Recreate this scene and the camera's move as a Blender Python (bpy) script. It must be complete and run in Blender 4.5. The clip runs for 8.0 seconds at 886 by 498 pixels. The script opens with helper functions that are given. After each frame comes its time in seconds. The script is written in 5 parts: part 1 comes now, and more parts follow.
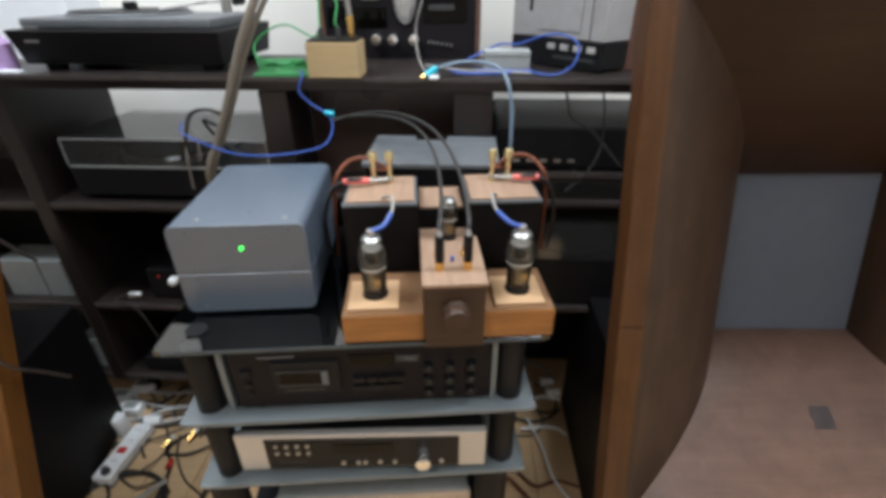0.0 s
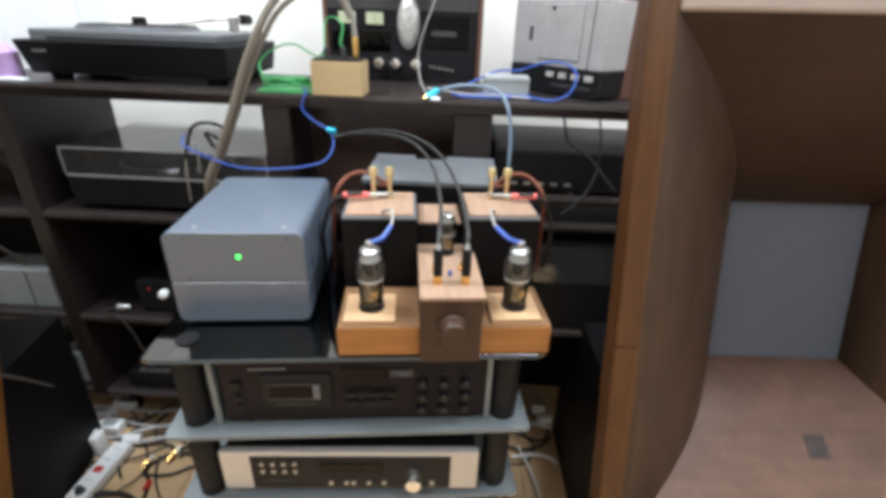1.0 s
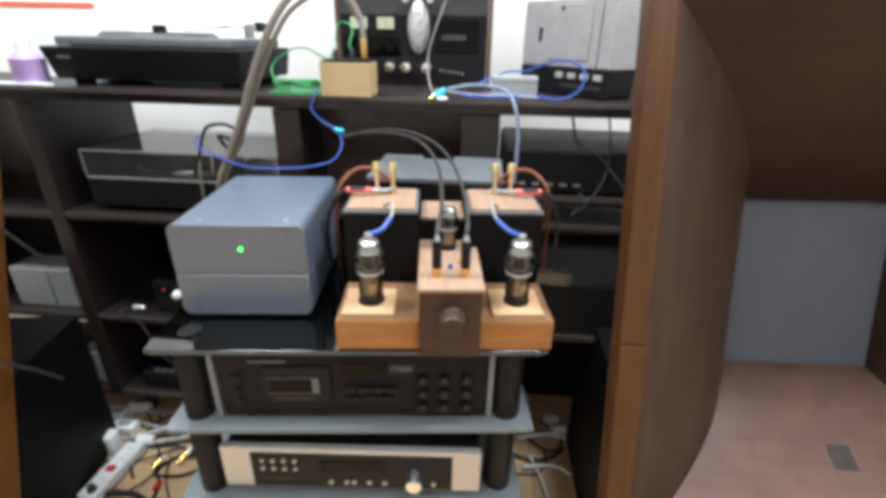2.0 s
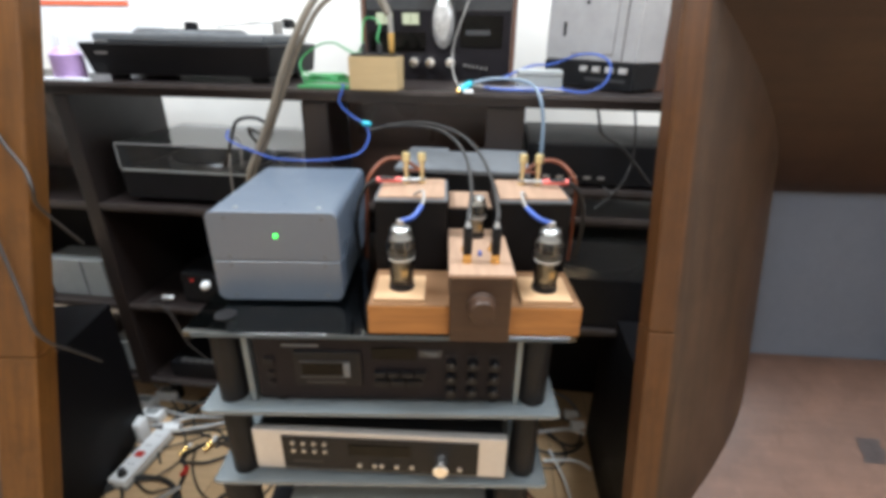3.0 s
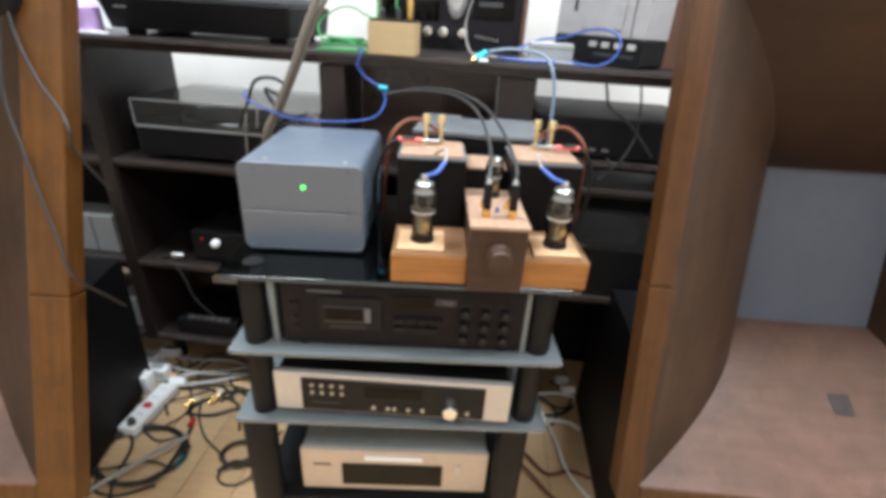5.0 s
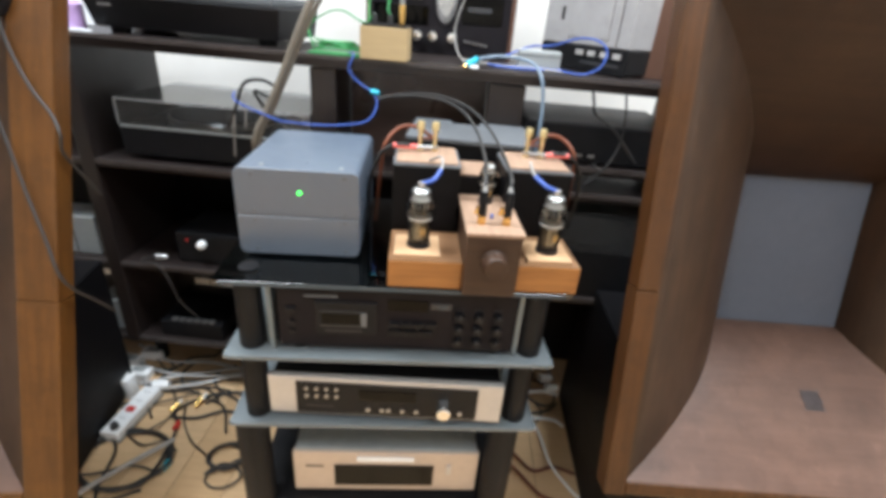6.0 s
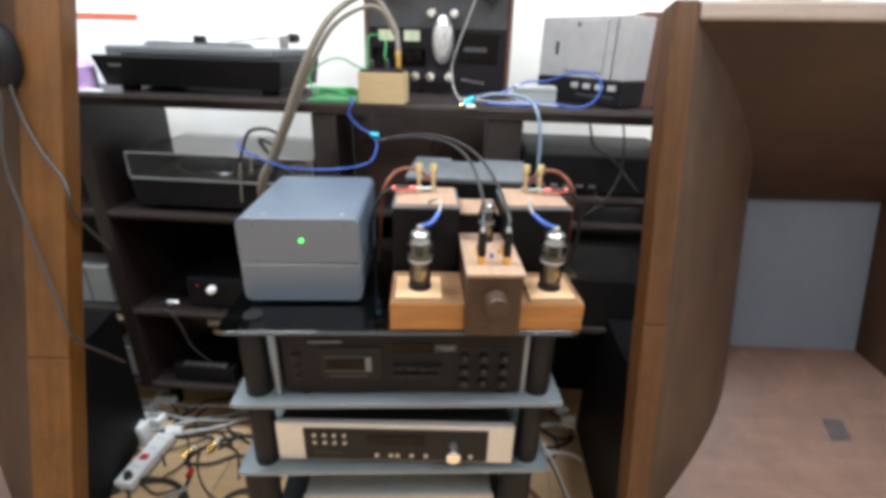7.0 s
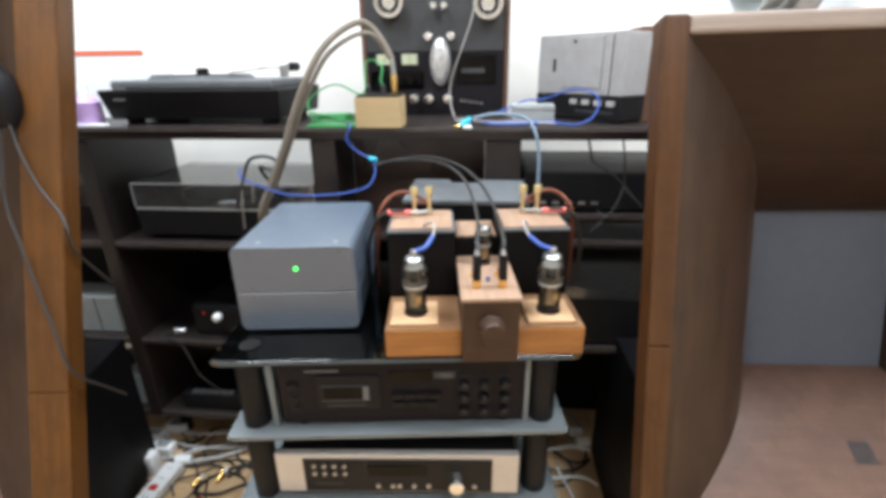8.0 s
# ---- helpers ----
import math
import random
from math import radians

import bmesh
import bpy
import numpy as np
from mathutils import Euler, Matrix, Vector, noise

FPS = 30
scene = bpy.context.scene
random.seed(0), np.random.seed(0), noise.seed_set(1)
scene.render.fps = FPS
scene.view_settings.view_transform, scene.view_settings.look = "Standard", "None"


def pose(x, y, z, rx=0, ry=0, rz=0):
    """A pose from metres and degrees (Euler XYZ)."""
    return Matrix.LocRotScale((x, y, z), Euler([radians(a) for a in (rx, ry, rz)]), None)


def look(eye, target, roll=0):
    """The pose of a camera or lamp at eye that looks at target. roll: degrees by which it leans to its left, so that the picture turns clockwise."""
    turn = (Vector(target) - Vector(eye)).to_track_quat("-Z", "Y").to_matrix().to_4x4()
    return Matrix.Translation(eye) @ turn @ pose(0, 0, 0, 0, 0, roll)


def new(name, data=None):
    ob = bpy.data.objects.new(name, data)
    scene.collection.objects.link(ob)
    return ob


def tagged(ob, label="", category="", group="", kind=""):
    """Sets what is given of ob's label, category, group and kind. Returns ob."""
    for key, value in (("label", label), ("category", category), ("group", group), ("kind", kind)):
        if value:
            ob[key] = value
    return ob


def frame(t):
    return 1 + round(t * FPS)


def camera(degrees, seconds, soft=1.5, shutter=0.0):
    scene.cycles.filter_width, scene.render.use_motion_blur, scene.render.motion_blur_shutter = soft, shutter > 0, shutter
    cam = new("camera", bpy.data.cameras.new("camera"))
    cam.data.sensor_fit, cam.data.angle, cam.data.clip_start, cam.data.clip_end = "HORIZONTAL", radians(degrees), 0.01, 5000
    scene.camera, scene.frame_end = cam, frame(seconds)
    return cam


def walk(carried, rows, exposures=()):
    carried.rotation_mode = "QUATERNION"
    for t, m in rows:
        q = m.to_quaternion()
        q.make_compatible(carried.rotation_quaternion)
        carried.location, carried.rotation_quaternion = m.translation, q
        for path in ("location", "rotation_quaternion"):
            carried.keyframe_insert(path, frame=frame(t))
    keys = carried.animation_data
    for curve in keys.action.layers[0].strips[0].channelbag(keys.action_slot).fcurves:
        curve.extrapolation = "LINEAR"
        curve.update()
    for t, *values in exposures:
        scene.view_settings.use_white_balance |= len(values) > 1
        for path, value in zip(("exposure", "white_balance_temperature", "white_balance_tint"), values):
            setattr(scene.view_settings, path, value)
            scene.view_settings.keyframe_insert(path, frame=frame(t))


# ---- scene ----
cam = camera(86.0, 8.0, 4.2)
PATH = [
    (0, (0.157, -0.539, 1.201), (0.068, 1.2, 0.218), -0.1),
    (0.5, (0.151, -0.544, 1.195), (0.081, 1.229, 0.272), 1.3),
    (1, (0.148, -0.551, 1.183), (0.09, 1.246, 0.307), 2.1),
    (2.5, (0.191, -0.562, 1.141), (-0.002, 1.255, 0.327), 0.8),
    (3, (0.157, -0.578, 1.138), (-0.047, 1.235, 0.319), 0.9),
    (3.5, (0.128, -0.599, 1.135), (-0.075, 1.206, 0.297), 1.2),
    (4, (0.118, -0.624, 1.121), (-0.082, 1.18, 0.279), 1.7),
    (4.5, (0.125, -0.636, 1.115), (-0.066, 1.155, 0.245), 2.5),
    (6, (0.086, -0.657, 1.136), (0.036, 1.132, 0.245), 5.0),
    (6.5, (0.097, -0.654, 1.147), (0.011, 1.162, 0.312), 3.4),
    (7, (0.105, -0.647, 1.16), (-0.01, 1.185, 0.365), 1.7),
    (7.5, (0.126, -0.639, 1.163), (-0.034, 1.206, 0.408), 0.2),
    (8, (0.137, -0.628, 1.167), (-0.046, 1.225, 0.436), -0.7),
]
EXPOSURES = [(0.0, -0.5), (0.5, -0.22), (1.0, -0.05), (2.5, 0.09), (3.5, 0.10), (4.5, 0.17), (6.0, 0.20), (6.5, 0.15), (7.5, 0.10), (8.0, 0.06)]
walk(cam, [(t, look(eye, target, roll)) for t, eye, target, roll in PATH], EXPOSURES)

# ---- light ----
world = bpy.data.worlds.new("room_air")
world.use_nodes = True
world.node_tree.nodes["Background"].inputs[0].default_value = (0.9, 0.95, 1.0, 1)
world.node_tree.nodes["Background"].inputs[1].default_value = 0.08
scene.world = world


def tube_lamp(x, y, z, sx, sy, watts, colour=(0.86, 0.97, 1.075)):
    """The light of one ceiling panel."""
    data = bpy.data.lights.new("panel_light", "AREA")
    data.shape, data.size, data.size_y, data.energy, data.color = "RECTANGLE", sx, sy, watts, colour
    ob = new("panel_light", data)
    ob.location = (x, y, z)
    return ob


CEILING = 2.7
LAMPS = [(-0.75, 0.10, 50), (0.95, 0.10, 50), (-0.75, -1.25, 17), (0.95, -1.25, 17)]
for lx, ly, watts in LAMPS:
    tube_lamp(lx, ly, CEILING - 0.07, 0.56, 0.56, watts)


# ---- materials ----
def material(name):
    m = bpy.data.materials.new(name)
    m.use_nodes = True
    nt = m.node_tree
    return m, nt, nt.nodes["Principled BSDF"]


def coords(nt, scale, stretch=(1, 1, 1)):
    tc, mp = nt.nodes.new("ShaderNodeTexCoord"), nt.nodes.new("ShaderNodeMapping")
    nt.links.new(tc.outputs["Object"], mp.inputs["Vector"])
    mp.inputs["Scale"].default_value = [scale * s for s in stretch]
    return mp.outputs["Vector"]


def noise_tex(nt, vec, scale, detail=4, rough=0.6, distortion=0.0):
    n = nt.nodes.new("ShaderNodeTexNoise")
    nt.links.new(vec, n.inputs["Vector"])
    n.inputs["Scale"].default_value, n.inputs["Detail"].default_value = scale, detail
    n.inputs["Roughness"].default_value, n.inputs["Distortion"].default_value = rough, distortion
    return n.outputs["Fac"]


def ramp(nt, fac, stops):
    r = nt.nodes.new("ShaderNodeValToRGB")
    nt.links.new(fac, r.inputs["Fac"])
    e = r.color_ramp.elements
    e[0].position, e[0].color = stops[0][0], (*stops[0][1], 1)
    e[1].position, e[1].color = stops[-1][0], (*stops[-1][1], 1)
    for p, c in stops[1:-1]:
        k = e.new(p)
        k.color = (*c, 1)
    return r.outputs["Color"]


def mix_col(nt, fac, a, b, mode="MIX"):
    m = nt.nodes.new("ShaderNodeMix")
    m.data_type, m.blend_type = "RGBA", mode
    if isinstance(fac, float):
        m.inputs["Factor"].default_value = fac
    else:
        nt.links.new(fac, m.inputs["Factor"])
    nt.links.new(a, m.inputs[6])
    if isinstance(b, tuple):
        m.inputs[7].default_value = (*b, 1)
    else:
        nt.links.new(b, m.inputs[7])
    return m.outputs[2]


def bump(nt, bsdf, height, strength, distance=0.002):
    b = nt.nodes.new("ShaderNodeBump")
    b.inputs["Strength"].default_value, b.inputs["Distance"].default_value = strength, distance
    nt.links.new(height, b.inputs["Height"])
    nt.links.new(b.outputs["Normal"], bsdf.inputs["Normal"])


def scaled(c, k):
    return tuple(min(1.0, v * k) for v in c)


def wood(name, colour, axis=0, rough=0.5, contrast=0.35, grain=1.0, stain=0.25, spec=0.32):
    """Wood with its grain along one axis of the object."""
    m, nt, b = material(name)
    b.inputs["Specular IOR Level"].default_value = spec
    stretch = [14.0 * grain] * 3
    stretch[axis] = 1.1 * grain
    v = coords(nt, 1.0, stretch)
    fine = noise_tex(nt, v, 6.0, 6, 0.65, 0.4)
    col = ramp(nt, fine, [(0.25, scaled(colour, 1 - contrast)), (0.5, colour), (0.75, scaled(colour, 1 + contrast))])
    blot = noise_tex(nt, coords(nt, 5.0), 1.0, 3, 0.6)
    col = mix_col(nt, ramp(nt, blot, [(0.35, (0, 0, 0)), (0.75, (stain, stain, stain))]), col, scaled(colour, 0.45))
    if stain >= 0.5:
        wear = noise_tex(nt, coords(nt, 22.0), 1.0, 5, 0.7)
        col = mix_col(nt, ramp(nt, wear, [(0.5, (0, 0, 0)), (0.72, (0.55, 0.55, 0.55))]), col, scaled(colour, 0.5))
        col = mix_col(nt, ramp(nt, wear, [(0.28, (0.35, 0.35, 0.35)), (0.42, (0, 0, 0))]), col, scaled(colour, 1.5))
    nt.links.new(col, b.inputs["Base Color"])
    nt.links.new(ramp(nt, blot, [(0.2, (rough - 0.1,) * 3), (0.8, (rough + 0.15,) * 3)]), b.inputs["Roughness"])
    bump(nt, b, fine, 0.15, 0.001)
    return m


def paint(name, colour, rough=0.5, metal=0.0, vary=0.12, scale=30.0, relief=0.1, dust=0.0, spec=0.5):
    """A painted, moulded or metal surface with faint mottling, and dust on it where asked."""
    m, nt, b = material(name)
    b.inputs["Specular IOR Level"].default_value = spec
    n1 = noise_tex(nt, coords(nt, scale), 1.0, 5, 0.65)
    n2 = noise_tex(nt, coords(nt, scale / 8), 1.0, 3, 0.6)
    col = ramp(nt, n1, [(0.3, scaled(colour, 1 - vary)), (0.7, scaled(colour, 1 + vary))])
    col = mix_col(nt, ramp(nt, n2, [(0.4, (0, 0, 0)), (0.8, (0.3 + dust,) * 3)]), col,
                  tuple(v * (0.85 if not dust else 1.0) + dust * 0.12 for v in colour))
    nt.links.new(col, b.inputs["Base Color"])
    nt.links.new(ramp(nt, n2, [(0.2, (max(0.03, rough - 0.06),) * 3), (0.8, (min(1, rough + 0.1),) * 3)]), b.inputs["Roughness"])
    b.inputs["Metallic"].default_value = metal
    if relief:
        bump(nt, b, noise_tex(nt, coords(nt, scale * 12), 1.0, 2, 0.5), relief, 0.0006)
    return m


def clear(name, tint, gloss=0.05, see=0.85, body=(0.1, 0.1, 0.1), ior=1.5):
    """Thin glass: tinted see-through, a little body colour, and gloss by its angle."""
    m = bpy.data.materials.new(name)
    m.use_nodes = True
    nt = m.node_tree
    nt.nodes.remove(nt.nodes["Principled BSDF"])
    out = nt.nodes["Material Output"]
    tr, df, gl = (nt.nodes.new("ShaderNodeBsdf" + k) for k in ("Transparent", "Diffuse", "Glossy"))
    tr.inputs[0].default_value, df.inputs[0].default_value = (*tint, 1), (*body, 1)
    gl.inputs["Roughness"].default_value = gloss
    a, c, f = nt.nodes.new("ShaderNodeMixShader"), nt.nodes.new("ShaderNodeMixShader"), nt.nodes.new("ShaderNodeFresnel")
    f.inputs["IOR"].default_value = ior
    a.inputs[0].default_value = 1 - see
    nt.links.new(tr.outputs[0], a.inputs[1]), nt.links.new(df.outputs[0], a.inputs[2])
    nt.links.new(f.outputs[0], c.inputs[0]), nt.links.new(a.outputs[0], c.inputs[1]), nt.links.new(gl.outputs[0], c.inputs[2])
    nt.links.new(c.outputs[0], out.inputs[0])
    return m


def glow(name, colour, strength):
    m, nt, b = material(name)
    b.inputs["Base Color"].default_value = (*colour, 1)
    b.inputs["Emission Color"].default_value, b.inputs["Emission Strength"].default_value = (*colour, 1), strength
    return m


# top rail painted pale for the lamp glare on its rounded edge
HORN_RAIL = wood("glare_top_rail_wood", (0.30, 0.235, 0.195), 0, 0.28, 0.25, 0.8, 0.3)
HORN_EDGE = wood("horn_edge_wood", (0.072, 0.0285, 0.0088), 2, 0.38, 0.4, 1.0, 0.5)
HORN_EDGE_PALE = wood("horn_edge_pale_wood", (0.108, 0.042, 0.0088), 2, 0.42, 0.35, 1.0, 0.5)
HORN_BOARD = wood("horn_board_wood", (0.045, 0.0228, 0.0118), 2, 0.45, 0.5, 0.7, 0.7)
# upper board darker, lower board paler: shade and ceiling light in the colour
HORN_TOP = wood("horn_top_board_shaded_wood", (0.031, 0.0138, 0.0070), 0, 0.5, 0.3, 0.7, 0.5)
HORN_FLOOR = wood("horn_floor_lit_wood", (0.135, 0.077, 0.057), 0, 0.33, 0.2, 0.6, 0.85)
GREY_CLOTH = paint("grey_throat_paint", (0.082, 0.093, 0.122), 0.8, 0, 0.06, 60, 0.2)
PATCH_GREY = paint("worn_patch", (0.088, 0.066, 0.064), 0.6, 0, 0.2, 60, 0.1)
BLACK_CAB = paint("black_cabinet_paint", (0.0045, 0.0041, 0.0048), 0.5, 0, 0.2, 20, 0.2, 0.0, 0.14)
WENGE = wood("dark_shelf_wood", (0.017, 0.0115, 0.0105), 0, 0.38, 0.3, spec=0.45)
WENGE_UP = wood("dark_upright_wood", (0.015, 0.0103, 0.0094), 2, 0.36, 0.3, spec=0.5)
# paler strip painted as the thin highlight along the shelf fronts
WENGE_GLINT = paint("shelf_edge_highlight", (0.048, 0.038, 0.035), 0.5, 0, 0.3, 40, 0.1)
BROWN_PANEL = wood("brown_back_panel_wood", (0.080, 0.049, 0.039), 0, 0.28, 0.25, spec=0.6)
WALL = paint("white_wall_paint", (0.88, 0.845, 0.795), 0.9, 0, 0.03, 6, 0.3)
CEIL = paint("ceiling_paint", (0.82, 0.82, 0.80), 0.9, 0, 0.03, 6, 0.2)
BLUE_BOX = paint("blue_grey_hammered_paint", (0.088, 0.110, 0.144), 0.30, 0.0, 0.04, 90, 0.08, 0.0, 1.0)
BLACK_METAL = paint("black_metal", (0.0085, 0.0082, 0.0092), 0.5, 0.0, 0.2, 30, 0.1, 0.0, 0.18)
BLACK_PLASTIC = paint("black_plastic", (0.0070, 0.0068, 0.0080), 0.45, 0, 0.2, 30, 0.05, 0.005, 0.2)
DECK_FACE = paint("dark_brown_metal_face", (0.0088, 0.0070, 0.0088), 0.55, 0.0, 0.15, 30, 0.05, 0.0, 0.15)
DARK_GREY = paint("dark_grey_metal", (0.035, 0.035, 0.037), 0.5, 0.2, 0.2, 30, 0.1, 0.1)
SLAB_GREY = paint("slate_grey_lid", (0.10, 0.105, 0.112), 0.55, 0, 0.15, 40, 0.15)
SILVER = paint("brushed_silver", (0.52, 0.50, 0.49), 0.42, 0.5, 0.06, 60, 0.05)
PLAYER_GREY = paint("satin_grey_metal", (0.38, 0.37, 0.375), 0.45, 0.3, 0.10, 25, 0.08)
CHAMPAGNE = paint("champagne_metal", (0.50, 0.42, 0.36), 0.42, 0.4, 0.06, 60, 0.05)
PALE_GREY = paint("pale_grey_metal", (0.36, 0.38, 0.38), 0.4, 0.3, 0.08, 40, 0.1)
EDGE_GLASS = paint("polished_glass_edge", (0.045, 0.062, 0.075), 0.45, 0, 0.15, 30, 0.0)
POST_GOLD = paint("pale_gold_plate", (0.90, 0.74, 0.40), 0.3, 0.9, 0.05, 60, 0.0)
ACRYLIC_EDGE = paint("pale_acrylic_edge", (0.28, 0.28, 0.29), 0.4, 0, 0.1, 40, 0.0)
FOIL = paint("cut_metal_cover", (0.55, 0.54, 0.53), 0.3, 0.7, 0.5, 160, 0.9)
GOLD = paint("gold_plate", (0.80, 0.52, 0.18), 0.22, 1.0, 0.05, 60, 0.0)
CHROME = paint("bright_chrome", (0.82, 0.82, 0.82), 0.15, 1.0, 0.03, 60, 0.0)
STEEL = paint("dull_steel", (0.45, 0.45, 0.45), 0.35, 0.9, 0.1, 60, 0.0)
WHITE = paint("white_plastic", (0.82, 0.82, 0.82), 0.45, 0, 0.05, 30, 0.05)
OLD_WHITE = paint("grey_white_cable_sheath", (0.46, 0.45, 0.44), 0.5, 0, 0.12, 30, 0.05)
PAPER = paint("white_paper", (0.78, 0.78, 0.80), 0.9, 0, 0.04, 10, 0.1)
RED = paint("red_plastic", (0.55, 0.03, 0.02), 0.4, 0, 0.08, 30, 0.0)
ORANGE_RED = paint("red_orange_print", (0.75, 0.14, 0.06), 0.6, 0, 0.08, 30, 0.0)
BLUE = paint("blue_cable_sheath", (0.032, 0.085, 0.36), 0.4, 0, 0.1, 30, 0.0)
PALE_BLUE = paint("pale_blue_cable_sheath", (0.15, 0.20, 0.26), 0.45, 0, 0.1, 30, 0.0)
TEAL = paint("teal_sleeve", (0.02, 0.42, 0.55), 0.35, 0, 0.1, 30, 0.0)
GREEN = paint("green_wire", (0.03, 0.25, 0.07), 0.5, 0, 0.1, 30, 0.0)
BROWN_WIRE = paint("brown_wire", (0.16, 0.045, 0.02), 0.45, 0, 0.1, 30, 0.0)
GREY_WIRE = paint("grey_wire", (0.30, 0.28, 0.26), 0.5, 0, 0.1, 30, 0.0)
TAUPE = paint("taupe_cable_sheath", (0.17, 0.145, 0.115), 0.55, 0, 0.12, 60, 0.1)
BLACK_WIRE = paint("black_wire", (0.02, 0.018, 0.017), 0.5, 0, 0.2, 40, 0.0, 0.06)
PURPLE = paint("lilac_plastic", (0.42, 0.27, 0.50), 0.4, 0, 0.08, 30, 0.0)
PLY = wood("pale_plywood", (0.47, 0.29, 0.16), 0, 0.5, 0.14, 1.5, 0.1)
PINE = wood("pine_block_wood", (0.44, 0.315, 0.165), 0, 0.55, 0.12, 1.2, 0.08)
AMP_WOOD = wood("orange_base_wood", (0.31, 0.130, 0.038), 0, 0.4, 0.3, 1.4, 0.2)
AMP_TOP = wood("base_top_wood", (0.19, 0.098, 0.048), 0, 0.45, 0.22, 1.4, 0.15)
WALNUT = wood("walnut_block_wood", (0.048, 0.025, 0.0155), 0, 0.4, 0.3, 2.0, 0.3)
PLATE_WOOD = wood("veneer_lid_wood", (0.315, 0.200, 0.135), 1, 0.5, 0.2, 1.5, 0.15)
CHEEK = wood("brown_cheek_wood", (0.12, 0.06, 0.04), 2, 0.45, 0.2, 1.0)
SMOKE_GLASS = clear("smoked_glass", (0.34, 0.39, 0.40), 0.03, 0.93, (0.01, 0.012, 0.012), 1.9)
FROST_GLASS = clear("frosted_glass", (0.62, 0.67, 0.68), 0.16, 0.42, (0.245, 0.275, 0.29))
TUBE_GLASS = clear("tube_glass", (0.97, 0.97, 0.95), 0.02, 0.99, (0.40, 0.39, 0.37), 1.5)
AMBER_PRINT = paint("amber_print", (0.34, 0.20, 0.07), 0.4, 0, 0.6, 140, 0.0)
RED_SLEEVE = paint("red_sleeve", (0.75, 0.15, 0.13), 0.4, 0, 0.1, 60, 0.0)
ACRYLIC = clear("dust_cover_acrylic", (0.88, 0.89, 0.90), 0.08, 0.92, (0.34, 0.34, 0.34))
ANODE = paint("grey_anode_metal", (0.30, 0.26, 0.20), 0.35, 0.6, 0.2, 120, 0.0)
DIM_WIRE = paint("dim_grey_wire", (0.024, 0.021, 0.020), 0.5, 0, 0.1, 30, 0.0)
DARK_PANE = clear("dark_window", (0.05, 0.05, 0.05), 0.06, 0.9, (0.004, 0.004, 0.005), 1.3)
LED = glow("green_led", (0.05, 1.0, 0.10), 3.0)
VU_FACE = paint("cream_meter_face", (0.42, 0.44, 0.30), 0.5, 0, 0.06, 40, 0.0)
PANEL_GLOW = glow("lamp_diffuser", (1.0, 0.97, 0.93), 4.0)


def laminate(name):
    m, nt, b = material(name)
    v = coords(nt, 1.0, (1.0, 9.0, 1.0))
    fine = noise_tex(nt, v, 7.0, 6, 0.6, 0.3)
    info = nt.nodes.new("ShaderNodeObjectInfo")
    base = ramp(nt, info.outputs["Random"], [(0.0, (0.60, 0.395, 0.215)), (0.5, (0.70, 0.48, 0.275)), (1.0, (0.65, 0.435, 0.24))])
    col = mix_col(nt, ramp(nt, fine, [(0.3, (0.22,) * 3), (0.7, (0.0,) * 3)]), base, (0.22, 0.11, 0.05))
    nt.links.new(col, b.inputs["Base Color"])
    b.inputs["Roughness"].default_value = 0.38
    bump(nt, b, fine, 0.08, 0.0008)
    return m


LAMINATE = laminate("tan_laminate")
SUBFLOOR = paint("floor_joint_dark", (0.10, 0.06, 0.035), 0.8, 0, 0.2, 20, 0.1)

# ---- building blocks ----
BASE = {}


def part(name, bm, mat, parent=None, label="", smooth=False):
    """One mesh from a bmesh, under a thing or a part; it is drawn in the plan of its thing."""
    me = bpy.data.meshes.new(name)
    top = parent
    while top is not None and top.parent is not None:
        top = top.parent
    if top is not None and top in BASE:
        bmesh.ops.translate(bm, verts=bm.verts, vec=-BASE[top])
    bmesh.ops.recalc_face_normals(bm, faces=bm.faces)
    bm.to_mesh(me)
    bm.free()
    me.materials.append(mat)
    if smooth:
        me.polygons.foreach_set("use_smooth", [True] * len(me.polygons))
        me.set_sharp_from_angle(angle=radians(35))
    ob = new(name, me)
    if parent is not None:
        ob.parent = parent
    if label:
        ob["label"] = label
    return ob


def thing(name, base, label, category, group="", plan=None, kind=""):
    """An Empty at the base of a thing. Its parts are drawn in the plan (a matrix), not from the base."""
    ob = new(name)
    ob.empty_display_size = 0.02
    BASE[ob] = Vector(base)
    ob.matrix_world = (plan or Matrix()) @ Matrix.Translation(base)
    return tagged(ob, label, category, group, kind)


def setting(ob, label, category):
    return tagged(ob, label, category, "", "structure")


def box(x0, x1, y0, y1, z0, z1, bevel=0.0, seg=2, bm=None):
    own = bmesh.new()
    bmesh.ops.create_cube(own, size=1.0)
    bmesh.ops.scale(own, vec=(x1 - x0, y1 - y0, z1 - z0), verts=own.verts)
    bmesh.ops.translate(own, vec=((x0 + x1) / 2, (y0 + y1) / 2, (z0 + z1) / 2), verts=own.verts)
    if bevel:
        bmesh.ops.bevel(own, geom=own.edges[:], offset=bevel, segments=seg, affect="EDGES", profile=0.6)
    return join(bm, own)


def join(bm, own):
    if bm is None:
        return own
    me = bpy.data.meshes.new("tmp")
    own.to_mesh(me)
    own.free()
    bm.from_mesh(me)
    bpy.data.meshes.remove(me)
    return bm


